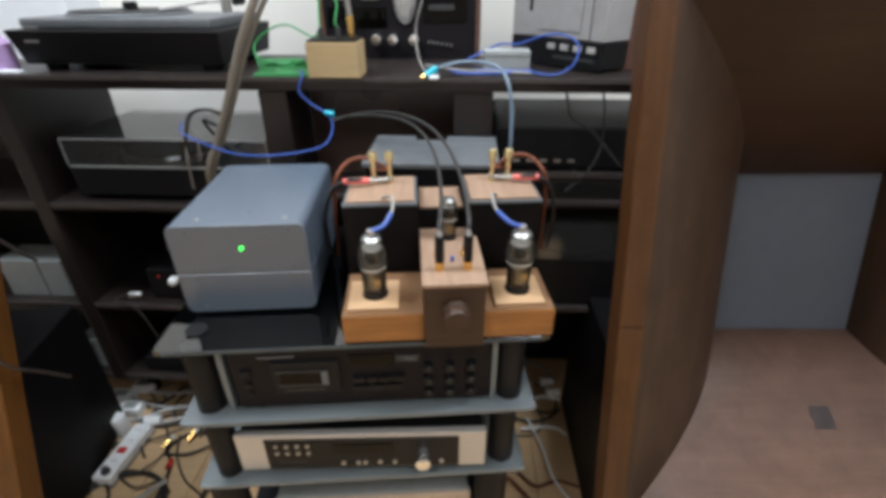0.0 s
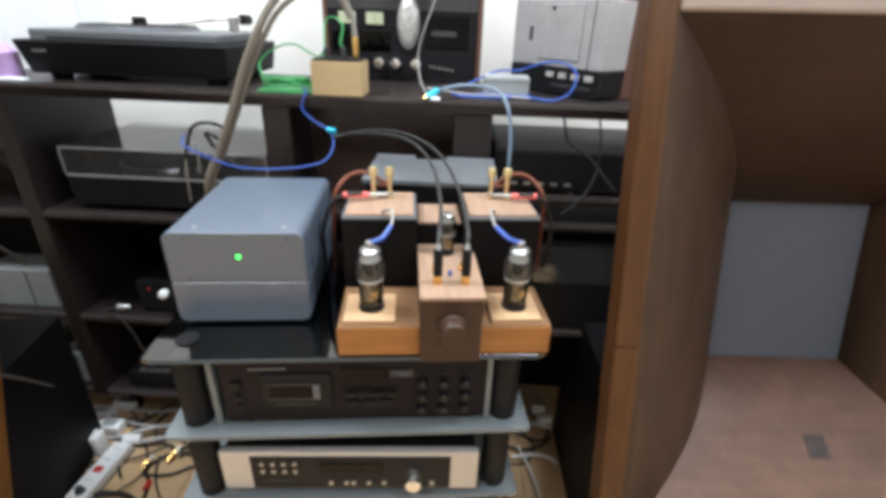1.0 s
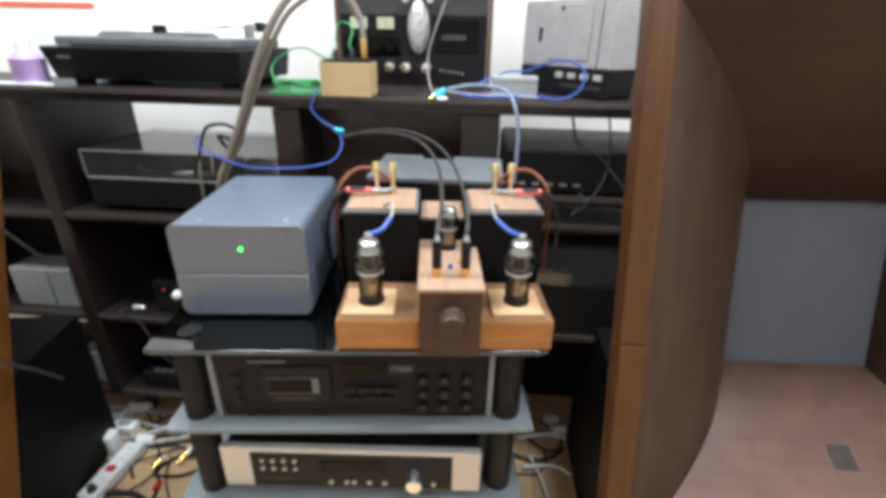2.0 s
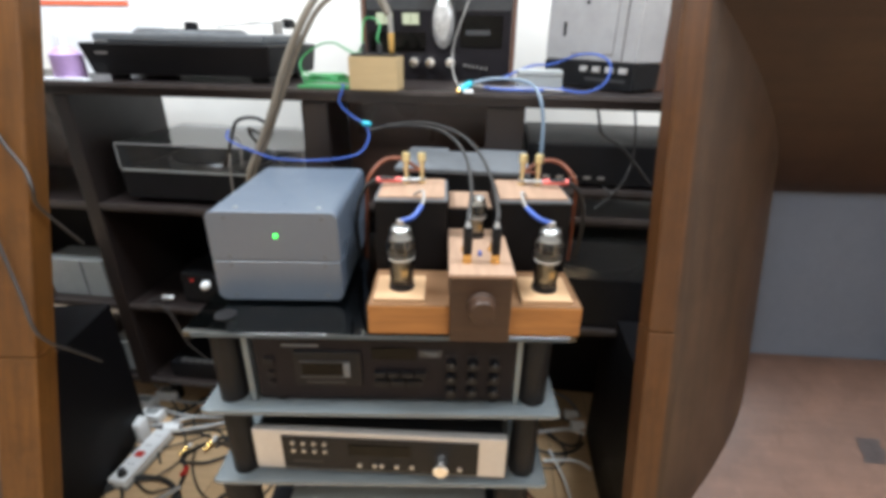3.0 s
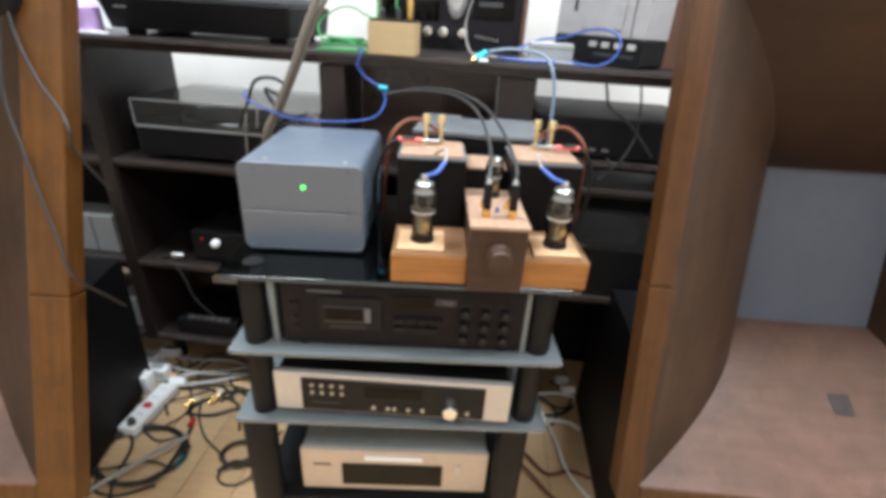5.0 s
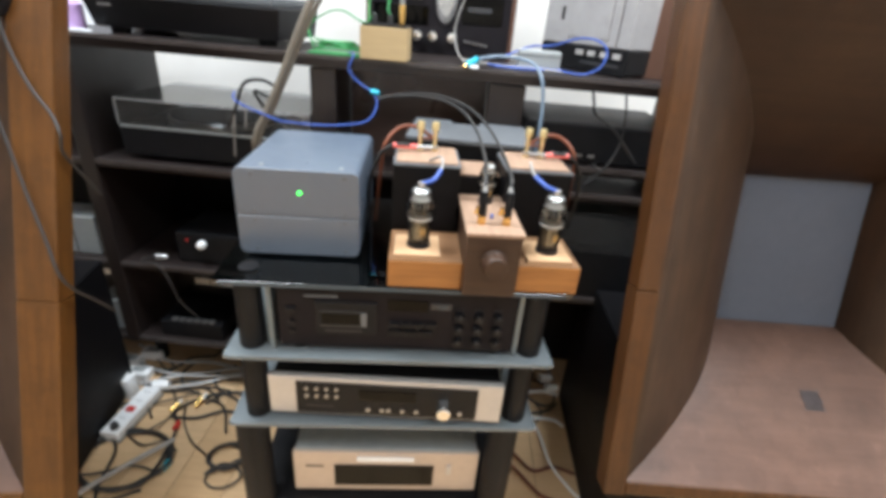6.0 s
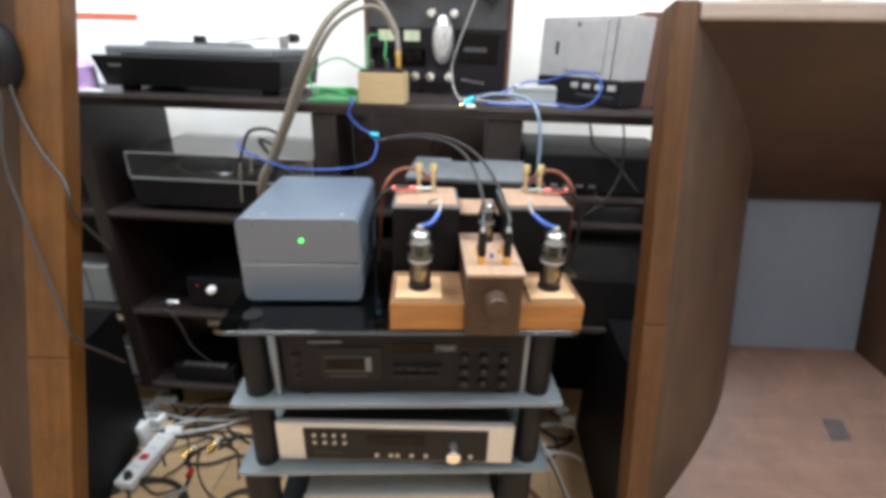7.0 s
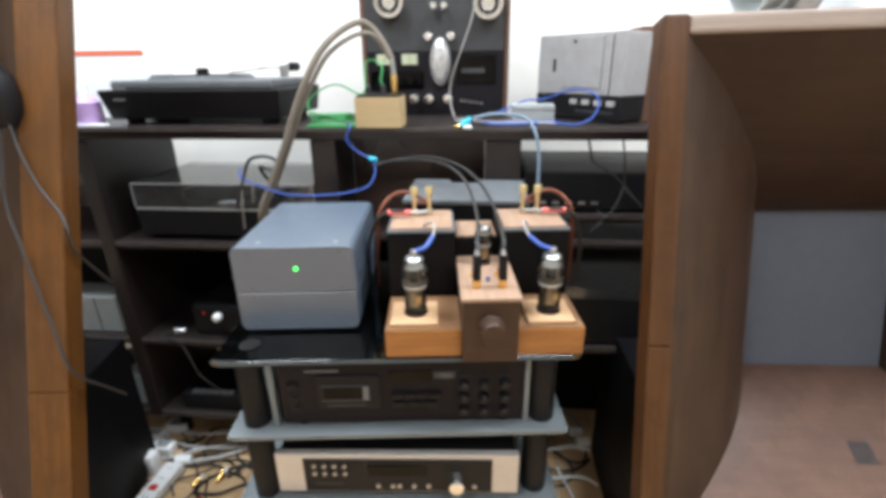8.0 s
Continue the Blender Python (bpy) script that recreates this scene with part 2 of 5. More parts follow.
def rod(a, b, r, seg=20, r2=None, bevel=0.0, bm=None):
    """A round bar from a to b."""
    a, b = Vector(a), Vector(b)
    own = bmesh.new()
    d = b - a
    bmesh.ops.create_cone(own, cap_ends=True, segments=seg, radius1=r, radius2=r if r2 is None else r2, depth=d.length)
    if bevel:
        rims = [e for e in own.edges if len(e.link_faces) == 2 and any(len(f.verts) > 4 for f in e.link_faces)]
        bmesh.ops.bevel(own, geom=rims, offset=bevel, segments=2, affect="EDGES", profile=0.6)
    m = Matrix.Translation((a + b) / 2) @ d.to_track_quat("Z", "Y").to_matrix().to_4x4()
    bmesh.ops.transform(own, matrix=m, verts=own.verts)
    return join(bm, own)


def lathe(profile, place, seg=28, axis=(0, 0, 1), bm=None):
    """A turned solid: rows of radius and height along the axis from place."""
    own = bmesh.new()
    rings = []
    for r, h in profile:
        if r < 1e-6:
            rings.append([own.verts.new((0, 0, h))])
        else:
            rings.append([own.verts.new((r * math.cos(2 * math.pi * k / seg), r * math.sin(2 * math.pi * k / seg), h)) for k in range(seg)])
    for p, q in zip(rings, rings[1:]):
        for k in range(seg):
            j = (k + 1) % seg
            if len(p) == 1 and len(q) == 1:
                continue
            if len(p) == 1:
                own.faces.new((p[0], q[k], q[j]))
            elif len(q) == 1:
                own.faces.new((p[k], p[j], q[0]))
            else:
                own.faces.new((p[k], p[j], q[j], q[k]))
    m = Matrix.Translation(place) @ Vector(axis).to_track_quat("Z", "Y").to_matrix().to_4x4()
    bmesh.ops.transform(own, matrix=m, verts=own.verts)
    return join(bm, own)


def smooth_path(points, steps=8):
    """Catmull-Rom through the points."""
    p = [Vector(v) for v in points]
    p = [p[0] * 2 - p[1]] + p + [p[-1] * 2 - p[-2]]
    out = []
    for a, b, c, d in zip(p, p[1:], p[2:], p[3:]):
        for k in range(steps):
            t = k / steps
            out.append(0.5 * (2 * b + (c - a) * t + (2 * a - 5 * b + 4 * c - d) * t * t + (3 * b - a - 3 * c + d) * t ** 3))
    return out + [p[-2]]


def cord(points, r, seg=8, steps=8, bm=None):
    """A round cable along a smooth path."""
    pts = smooth_path(points, steps)
    own = bmesh.new()
    rings, side = [], None
    for k, q in enumerate(pts):
        d = (pts[min(k + 1, len(pts) - 1)] - pts[max(k - 1, 0)]).normalized()
        if side is None:
            side = d.orthogonal().normalized()
        side = (side - d * side.dot(d)).normalized()
        up = d.cross(side)
        rings.append([own.verts.new(q + r * (math.cos(2 * math.pi * j / seg) * side + math.sin(2 * math.pi * j / seg) * up)) for j in range(seg)])
    for a, b in zip(rings, rings[1:]):
        for j in range(seg):
            own.faces.new((a[j], a[(j + 1) % seg], b[(j + 1) % seg], b[j]))
    own.faces.new(rings[0][::-1]), own.faces.new(rings[-1])
    return join(bm, own)


def cable(name, points, r, mat, label, plan=None, category="cable", group="loose cables"):
    ob = thing(name, points[0], label, category, group, plan)
    part("sheath", cord(points, r), mat, ob, smooth=True)
    return ob


def slab(name, mat, label, category, *dims, bevel=0.0):
    """A plain piece of the setting."""
    return setting(part(name, box(*dims, bevel), mat), label, category)


RACK = pose(0.0, 0.0, 0.0, 0, 0, 6.5)

# ---- the room ----
ROOM = (-2.6, 2.6, -3.6, 1.02)
slab("floor", SUBFLOOR, "dark joint bed under tan laminate planks", "floor", ROOM[0], ROOM[1], ROOM[2], ROOM[3] + 0.1, -0.08, -0.004)
slab("ceiling", CEIL, "plain white painted ceiling of the listening room", "ceiling", ROOM[0], ROOM[1], ROOM[2], ROOM[3] + 0.1, CEILING, CEILING + 0.1)
slab("wall_north", WALL, "white painted wall behind the dark shelves", "wall", ROOM[0], ROOM[1], ROOM[3], ROOM[3] + 0.1, 0, CEILING)
slab("wall_south", WALL, "white painted wall facing the shelves", "wall", ROOM[0], ROOM[1], ROOM[2] - 0.1, ROOM[2], 0, CEILING)
slab("wall_west", WALL, "white painted side wall of the room", "wall", ROOM[0] - 0.1, ROOM[0], ROOM[2], ROOM[3] + 0.1, 0, CEILING)
slab("wall_east", WALL, "white painted side wall of the room", "wall", ROOM[1], ROOM[1] + 0.1, ROOM[2], ROOM[3] + 0.1, 0, CEILING)

for lx, ly, watts in LAMPS:
    lamp = thing("ceiling_light", (lx, ly, CEILING - 0.05), "square white ceiling panel light, switched on", "ceiling light", "ceiling lights")
    frame_bm = box(lx - 0.30, lx + 0.30, ly - 0.30, ly - 0.285, CEILING - 0.05, CEILING)
    for dims in ((-0.30, 0.30, 0.285, 0.30), (-0.30, -0.285, -0.285, 0.285), (0.285, 0.30, -0.285, 0.285)):
        frame_bm = box(lx + dims[0], lx + dims[1], ly + dims[2], ly + dims[3], CEILING - 0.05, CEILING, 0, 2, frame_bm)
    part("frame", frame_bm, WHITE, lamp)
    part("diffuser", box(lx - 0.284, lx + 0.284, ly - 0.284, ly + 0.284, CEILING - 0.04, CEILING - 0.03), PANEL_GLOW, lamp)

# ---- the dark shelf unit along the wall ----
UF, UB, UT = 0.472, 0.80, 1.03
unit = thing("shelf_unit", (0, UF, 0), "long dark brown wooden shelf unit with painted edge highlights against the wall", "shelf unit")
part("top_board", box(-1.75, 1.6, UF - 0.006, UB, UT - 0.028, UT, 0.003), WENGE, unit)
part("edge_band", box(-1.75, 1.6, UF - 0.010, UF - 0.0065, UT - 0.009, UT - 0.001), WENGE_GLINT, unit, "lighter front edge, a painted highlight")
for x0, x1 in ((-0.893, -0.854), (-0.285, -0.225), (0.128, 0.210), (0.62, 0.655), (-1.62, -1.58)):
    part("upright", box(x0, x1, UF, UB, 0.150, UT - 0.03, 0.002), WENGE_UP, unit)
for x0, x1, z in ((-0.854, -0.285, 0.732), (-0.854, -0.285, 0.432), (-0.854, -0.285, 0.172), (-1.58, -0.893, 0.732), (-1.58, -0.893, 0.432),
                  (-1.58, -0.893, 0.172), (0.210, 0.62, 0.830), (0.210, 0.62, 0.764), (0.210, 0.62, 0.465), (-0.225, 0.128, 0.770), (-0.225, 0.128, 0.465), (-0.225, 0.128, 0.182)):
    sh = part("shelf_board", box(x0, x1, UF + 0.004, UB - 0.004, z - 0.022, z, 0.002), WENGE, unit)
    part("edge_band", box(x0, x1, UF, UF + 0.0035, z - 0.012, z - 0.001), WENGE_GLINT, sh, "lighter front edge, a painted highlight")
part("back_panel", box(-0.223, 0.126, 0.62, 0.632, 0.77, UT - 0.03), BROWN_PANEL, unit, "plain brown back panel")
# outer bay: brown panel added to darken the white wall behind
part("back_panel", box(-1.578, -0.895, UB - 0.012, UB - 0.002, 0.7325, UT - 0.03), BROWN_PANEL, unit, "plain brown back panel")
# added black panels cover the pale wall so the lower bays stay dark
part("back_panel", box(-0.223, 0.126, UB - 0.012, UB - 0.002, 0.20, 0.745), BLACK_CAB, unit, "black back panel that keeps the bay dark")
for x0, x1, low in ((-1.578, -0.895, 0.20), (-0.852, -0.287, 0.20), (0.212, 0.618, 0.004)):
    part("back_panel", box(x0, x1, UB - 0.012, UB - 0.002, low, 0.708), BLACK_CAB, unit, "black back panel that keeps the bay dark")
for x in (-1.6, -0.873, -0.255, 0.17, 0.64):
    part("foot", box(x - 0.02, x + 0.02, UB - 0.09, UB - 0.03, 0.0, 0.150), BLACK_PLASTIC, unit)
    part("foot", box(x - 0.012, x + 0.012, UF + 0.10, UF + 0.124, 0.0, 0.150), BLACK_PLASTIC, unit)

# ---- glass rack ----
rack = thing("glass_rack", (0, 0, 0), "three-tier stand with black pillars, smoked glass top and frosted shelves", "rack", "", RACK)


def plate(x0, x1, y0, y1, z0, z1, corner):
    """A glass plate with cut front corners."""
    own = bmesh.new()
    pts = [(x0, y0 + corner * 0.25), (x0 + corner, y0), (x1 - corner, y0), (x1, y0 + corner * 0.25), (x1, y1), (x0, y1)]
    low = [own.verts.new((x, y, z0)) for x, y in pts]
    high = [own.verts.new((x, y, z1)) for x, y in pts]
    own.faces.new(low[::-1]), own.faces.new(high)
    for k in range(len(pts)):
        j = (k + 1) % len(pts)
        own.faces.new((low[k], low[j], high[j], high[k]))
    bmesh.ops.bevel(own, geom=own.edges[:], offset=0.0004, segments=1, affect="EDGES")
    return own


part("top_glass", plate(-0.297, 0.293, 0.0, 0.40, 0.722, 0.730, 0.012), SMOKE_GLASS, rack, "smoked black glass top")
part("glass_shelf", plate(-0.290, 0.282, -0.012, 0.36, 0.582, 0.590, 0.012), FROST_GLASS, rack, "frosted greenish glass shelf")
part("glass_shelf", plate(-0.300, 0.278, -0.008, 0.36, 0.421, 0.429, 0.012), FROST_GLASS, rack, "frosted greenish glass shelf")
part("front_edge", box(-0.284, 0.280, -0.0012, -0.0002, 0.7228, 0.7292), EDGE_GLASS, rack, "polished bluish glass edge")
part("base_board", box(-0.29, 0.25, 0.02, 0.40, 0.16, 0.178, 0.003), BLACK_METAL, rack)
for z0, z1, r, xs in ((0.590, 0.722, 0.0225, (-0.250, 0.242)), (0.429, 0.582, 0.0225, (-0.254, 0.238)), (0.0, 0.421, 0.031, (-0.272, 0.224))):
    for x in xs:
        for y in (0.030, 0.325):
            part("pillar", rod((x, y, z0), (x, y, z1), r, 28, None, 0.001), BLACK_METAL, rack, smooth=True)
for x in (-0.250, 0.242):
    for y in (0.048, 0.325):
        part("pad", rod((x, y, 0.7302), (x, y, 0.7325), 0.017, 24), BLACK_METAL, rack, "round dark glue pad", True)
for x in (-0.212, 0.2125):
    part("side_glass", box(x - 0.004, x + 0.004, 0.012, 0.34, 0.5905, 0.7215), FROST_GLASS, rack, "frosted glass side panel")
    part("side_glass", box(x - 0.006, x + 0.002, 0.07, 0.34, 0.4295, 0.5815), FROST_GLASS, rack, "frosted glass side panel")

# ---- cassette deck ----
deck = thing("cassette_deck", (0, 0.012, 0.590), "black-brown cassette deck with a tape window on the frosted shelf", "cassette deck", "", RACK)
DX0, DX1, DZ0, DZ1, DY = -0.198, 0.206, 0.600, 0.715, 0.010
part("case", box(DX0 + 0.004, DX1 - 0.004, DY + 0.008, 0.29, DZ0 + 0.002, DZ1 - 0.002, 0.002), BLACK_METAL, deck)
part("front_panel", box(DX0, DX1, DY, DY + 0.010, DZ0, DZ1, 0.002), DECK_FACE, deck, "dark brown brushed front")
for x in (DX0 + 0.03, DX1 - 0.03):
    for y in (0.03, 0.26):
        part("foot", rod((x, y, 0.590), (x, y, DZ0 + 0.002), 0.012), BLACK_PLASTIC, deck)
part("cassette_door", box(DX0 + 0.062, DX0 + 0.166, DY - 0.005, DY, DZ0 + 0.030, DZ0 + 0.094, 0.002), BLACK_METAL, deck)
win = part("tape_window", box(DX0 + 0.074, DX0 + 0.140, DY - 0.0075, DY - 0.0045, DZ0 + 0.052, DZ0 + 0.074, 0.001), DARK_PANE, deck, "dark tape window")
part("window_trim", box(DX0 + 0.138, DX0 + 0.148, DY - 0.0085, DY - 0.0045, DZ0 + 0.050, DZ0 + 0.076, 0.001), SLAB_GREY, deck, "pale metal trim")
part("window_rim", box(DX0 + 0.070, DX0 + 0.148, DY - 0.0075, DY - 0.0045, DZ0 + 0.0755, DZ0 + 0.078), DARK_GREY, deck)
part("window_rim", box(DX0 + 0.070, DX0 + 0.148, DY - 0.0075, DY - 0.0045, DZ0 + 0.047, DZ0 + 0.050), DARK_GREY, deck)
part("name_bar", box(DX0 + 0.044, DX0 + 0.100, DY - 0.001, DY + 0.0005, DZ1 - 0.014, DZ1 - 0.011), SLAB_GREY, deck)
part("door_bar", box(DX0 + 0.078, DX0 + 0.140, DY - 0.006, DY - 0.0045, DZ0 + 0.036, DZ0 + 0.039), DARK_GREY, deck)
part("counter_window", box(DX0 + 0.255, DX0 + 0.290, DY - 0.002, DY + 0.001, DZ1 - 0.030, DZ1 - 0.018), DARK_GREY, deck)
part("meter_window", box(DX0 + 0.182, DX0 + 0.250, DY - 0.0015, DY + 0.001, DZ1 - 0.036, DZ1 - 0.014), DARK_PANE, deck, "dark level meter window")
for r in range(3):
    part("text_bar", box(DX0 + 0.262 + 0.004 * r, DX0 + 0.284, DY - 0.003, DY - 0.0015, DZ1 - 0.022 - 0.003 * r, DZ1 - 0.0208 - 0.003 * r), SLAB_GREY, deck)
for c in range(4):
    part("transport_key", box(DX0 + 0.185 + 0.021 * c, DX0 + 0.203 + 0.021 * c, DY - 0.008, DY + 0.001, DZ0 + 0.048, DZ0 + 0.058, 0.0015), BLACK_PLASTIC, deck)
for c in range(3):
    part("transport_key", box(DX0 + 0.185 + 0.026 * c, DX0 + 0.208 + 0.026 * c, DY - 0.008, DY + 0.001, DZ0 + 0.031, DZ0 + 0.042, 0.0015), BLACK_PLASTIC, deck)
for c, zs in ((0.305, (0.022, 0.048, 0.074)), (0.338, (0.022, 0.048, 0.074)), (0.372, (0.022, 0.048, 0.074))):
    for z in zs:
        k = part("control_knob", rod((DX0 + c, DY + 0.001, DZ0 + z), (DX0 + c, DY - 0.013, DZ0 + z), 0.0085, 20, 0.0075, 0.001), BLACK_PLASTIC, deck, smooth=True)
        part("mark", box(DX0 + c - 0.0006, DX0 + c + 0.0006, DY - 0.0138, DY - 0.0125, DZ0 + z + 0.001, DZ0 + z + 0.007), SLAB_GREY, k)
        part("text_bar", box(DX0 + c - 0.008, DX0 + c + 0.008, DY - 0.0008, DY + 0.0005, DZ0 + z + 0.0115, DZ0 + z + 0.0130), DARK_GREY, deck)
part("power_key", box(DX0 + 0.014, DX0 + 0.030, DY - 0.006, DY + 0.001, DZ0 + 0.070, DZ0 + 0.080, 0.001), BLACK_PLASTIC, deck)
for z in (0.030, 0.048):
    part("socket", rod((DX0 + 0.022, DY + 0.001, DZ0 + z), (DX0 + 0.022, DY - 0.004, DZ0 + z), 0.006, 18), BLACK_PLASTIC, deck, smooth=True)

# ---- receiver ----
RECV = RACK @ pose(-0.012, 0.004, 0, 0, 0, -2.2)
recv = thing("stereo_receiver", (0, 0, 0.429), "silver and black stereo receiver on the lower frosted shelf", "receiver", "", RECV)
RX0, RX1, RZ0, RZ1 = -0.216, 0.216, 0.443, 0.529
part("case", box(RX0 + 0.006, RX1 - 0.006, 0.012, 0.30, RZ0, RZ1 - 0.004, 0.002), BLACK_METAL, recv)
part("front_panel", box(RX0, RX1, 0.0, 0.014, RZ0 - 0.002, RZ1, 0.003), SILVER, recv, "brushed silver front")
part("black_panel", box(RX0 + 0.050, RX1 - 0.047, -0.0025, 0.001, RZ0 + 0.003, RZ1 - 0.010, 0.001), BLACK_PLASTIC, recv, "black centre panel")
part("display", box(RX0 + 0.165, RX0 + 0.270, -0.0040, -0.002, RZ0 + 0.040, RZ0 + 0.064, 0.0008), DARK_PANE, recv, "dark display window")
for r in range(2):
    for c in range(4):
        part("preset_key", rod((RX0 + 0.070 + 0.018 * c, 0.0, RZ0 + 0.046 + 0.017 * r), (RX0 + 0.070 + 0.018 * c, -0.006, RZ0 + 0.046 + 0.017 * r), 0.0036, 14, None, 0.0006), STEEL, recv, smooth=True)
for x in (0.182, 0.208, 0.220, 0.246, 0.272, 0.354):
    part("key", rod((RX0 + x, 0.0, RZ0 + 0.018), (RX0 + x, -0.006, RZ0 + 0.018), 0.0040, 14, None, 0.0006), STEEL, recv, smooth=True)
part("name_bar", box(RX0 + 0.068, RX0 + 0.118, -0.0032, -0.002, RZ0 + 0.020, RZ0 + 0.023), DARK_GREY, recv)
part("volume_knob", lathe([(0.0001, 0.024), (0.0115, 0.024), (0.0130, 0.0225), (0.0150, 0.004), (0.0155, 0.0), (0.0001, 0.0)], (RX0 + 0.322, -0.002, RZ0 + 0.034), 32, (0, -1, 0)), CHROME, recv, "polished volume knob", True)
for x in (RX0 + 0.04, RX1 - 0.04):
    for y in (0.04, 0.27):
        part("foot", rod((x, y, 0.429), (x, y, RZ0 + 0.001), 0.018), BLACK_PLASTIC, recv)

# ---- champagne player on the base board ----
cdp = thing("disc_player", (0, 0.03, 0.178), "champagne disc player with a pale metal lid under the shelf", "disc player", "", RACK)
CX0, CX1, CY, CZ0, CZ1 = -0.203, 0.187, 0.036, 0.190, 0.308
part("lid", box(CX0 + 0.004, CX1 - 0.004, CY + 0.006, 0.34, CZ0 + 0.01, CZ1, 0.003), PALE_GREY, cdp, "pale grey steel lid")
part("front_panel", box(CX0, CX1, CY, CY + 0.014, CZ0, CZ1 - 0.002, 0.004), CHAMPAGNE, cdp, "champagne front plate")
part("disc_drawer", box(CX0 + 0.132, CX0 + 0.252, CY - 0.004, CY + 0.002, CZ1 - 0.026, CZ1 - 0.016, 0.001), WHITE, cdp, "pale disc drawer")
part("display", box(CX0 + 0.085, CX0 + 0.295, CY - 0.003, CY + 0.002, CZ0 + 0.018, CZ1 - 0.040, 0.001), DARK_PANE, cdp, "dark display window")
part("key", box(CX0 + 0.322, CX0 + 0.332, CY - 0.005, CY + 0.002, CZ1 - 0.062, CZ1 - 0.036, 0.001), SILVER, cdp)
part("name_bar", box(CX0 + 0.026, CX0 + 0.062, CY - 0.001, CY + 0.001, CZ1 - 0.046, CZ1 - 0.042), DARK_GREY, cdp)
for x in (0.036, 0.195, 0.354):
    part("screw", rod((CX0 + x, CY + 0.050, CZ1 - 0.001), (CX0 + x, CY + 0.050, CZ1 + 0.002), 0.006, 16, None, 0.0006), STEEL, cdp, smooth=True)
for x in (CX0 + 0.04, CX1 - 0.04):
    for y in (0.07, 0.30):
        part("foot", rod((x, y, 0.178), (x, y, CZ0 + 0.011), 0.015), BLACK_PLASTIC, cdp)

# ---- blue-grey power supply ----
PSU = RACK @ pose(-0.173, 0.088, 0.730, 0, 0, 0)
psu = thing("power_supply", (0, 0, 0), "blue-grey painted two-part metal box with a lit green lamp", "power supply", "", PSU)


def shell(z0, z1, top_round, bottom_round):
    own = bmesh.new()
    bmesh.ops.create_cube(own, size=1.0)
    bmesh.ops.scale(own, vec=(0.204, 0.265, z1 - z0), verts=own.verts)
    bmesh.ops.translate(own, vec=(0, 0.1325, (z0 + z1) / 2), verts=own.verts)
    long_edges = [e for e in own.edges if abs(e.verts[0].co.y - e.verts[1].co.y) > 0.1 and
                  ((top_round and e.verts[0].co.z > z1 - 1e-4) or (bottom_round and e.verts[0].co.z < z0 + 1e-4))]
    bmesh.ops.bevel(own, geom=long_edges, offset=0.013, segments=5, affect="EDGES", profile=0.5)
    rest = [e for e in own.edges if e.is_manifold and e.calc_face_angle(0) > 0.6]
    bmesh.ops.bevel(own, geom=rest, offset=0.0012, segments=1, affect="EDGES")
    return own


part("lower_shell", shell(0.006, 0.0765, False, True), BLUE_BOX, psu, smooth=True)
part("upper_shell", shell(0.0785, 0.160, True, False), BLUE_BOX, psu, smooth=True)
part("seam_strip", box(-0.099, 0.099, 0.002, 0.262, 0.0762, 0.0788), DARK_GREY, psu)
part("signal_lamp", lathe([(0.0031, 0.0), (0.0031, 0.002), (0.0022, 0.0032), (0.0001, 0.0036)], (0.004, 0.0, 0.121), 16, (0, -1, 0)), LED, psu, "lit green lamp", True)
for x in (-0.072, 0.078):
    for z in (0.016, 0.070, 0.086, 0.150):
        part("screw", lathe([(0.0030, 0.0), (0.0027, 0.0010), (0.0001, 0.0014)], (x, 0.0, z), 12, (0, -1, 0)), SLAB_GREY, psu, smooth=True)
for x in (-0.06, 0.07):
    part("screw", lathe([(0.0040, 0.0), (0.0036, 0.0014), (0.0001, 0.0020)], (x, 0.02, 0.160), 12), STEEL, psu, smooth=True)
for x in (-0.085, 0.085):
    for y in (0.03, 0.235):
        part("foot", rod((x, y, 0.0), (x, y, 0.007), 0.009), BLACK_PLASTIC, psu)
part("side_socket", rod((-0.102, 0.05, 0.085), (-0.115, 0.045, 0.082), 0.006, 14), CHROME, psu, smooth=True)

# ---- valve amplifier ----
GZ = 0.730
amp = thing("valve_amplifier", (0.135, 0.0, GZ), "home-made valve amplifier on orange wood with black transformer boxes", "amplifier", "", RACK)
for x0, x1 in ((-0.017, 0.102), (0.189, 0.295)):
    part("base_block", box(x0, x1, 0.0, 0.115, GZ + 0.003, GZ + 0.050, 0.0015), AMP_WOOD, amp, "orange-brown oiled wood")
    part("top_veneer", box(x0 + 0.001, x1 - 0.001, 0.001, 0.114, GZ + 0.0502, GZ + 0.0516), AMP_TOP, amp)
for x in (0.0, 0.08, 0.205, 0.277):
    for y in (0.015, 0.1):
        part("foot", rod((x, y, GZ), (x, y, GZ + 0.004), 0.008), BLACK_PLASTIC, amp)
part("centre_block", box(0.1025, 0.1885, -0.016, 0.150, GZ + 0.002, GZ + 0.107, 0.0015), WALNUT, amp, "dark walnut centre block")
part("centre_lid", box(0.100, 0.191, -0.019, 0.150, GZ + 0.1073, GZ + 0.113, 0.001), PLATE_WOOD, amp, "pale veneer lid")
part("volume_knob", lathe([(0.0215, 0.0), (0.0215, 0.003), (0.0185, 0.006), (0.0180, 0.022), (0.0165, 0.0245), (0.0001, 0.025)], (0.147, -0.016, GZ + 0.064), 32, (0, -1, 0)), WALNUT, amp, "turned walnut knob", True)
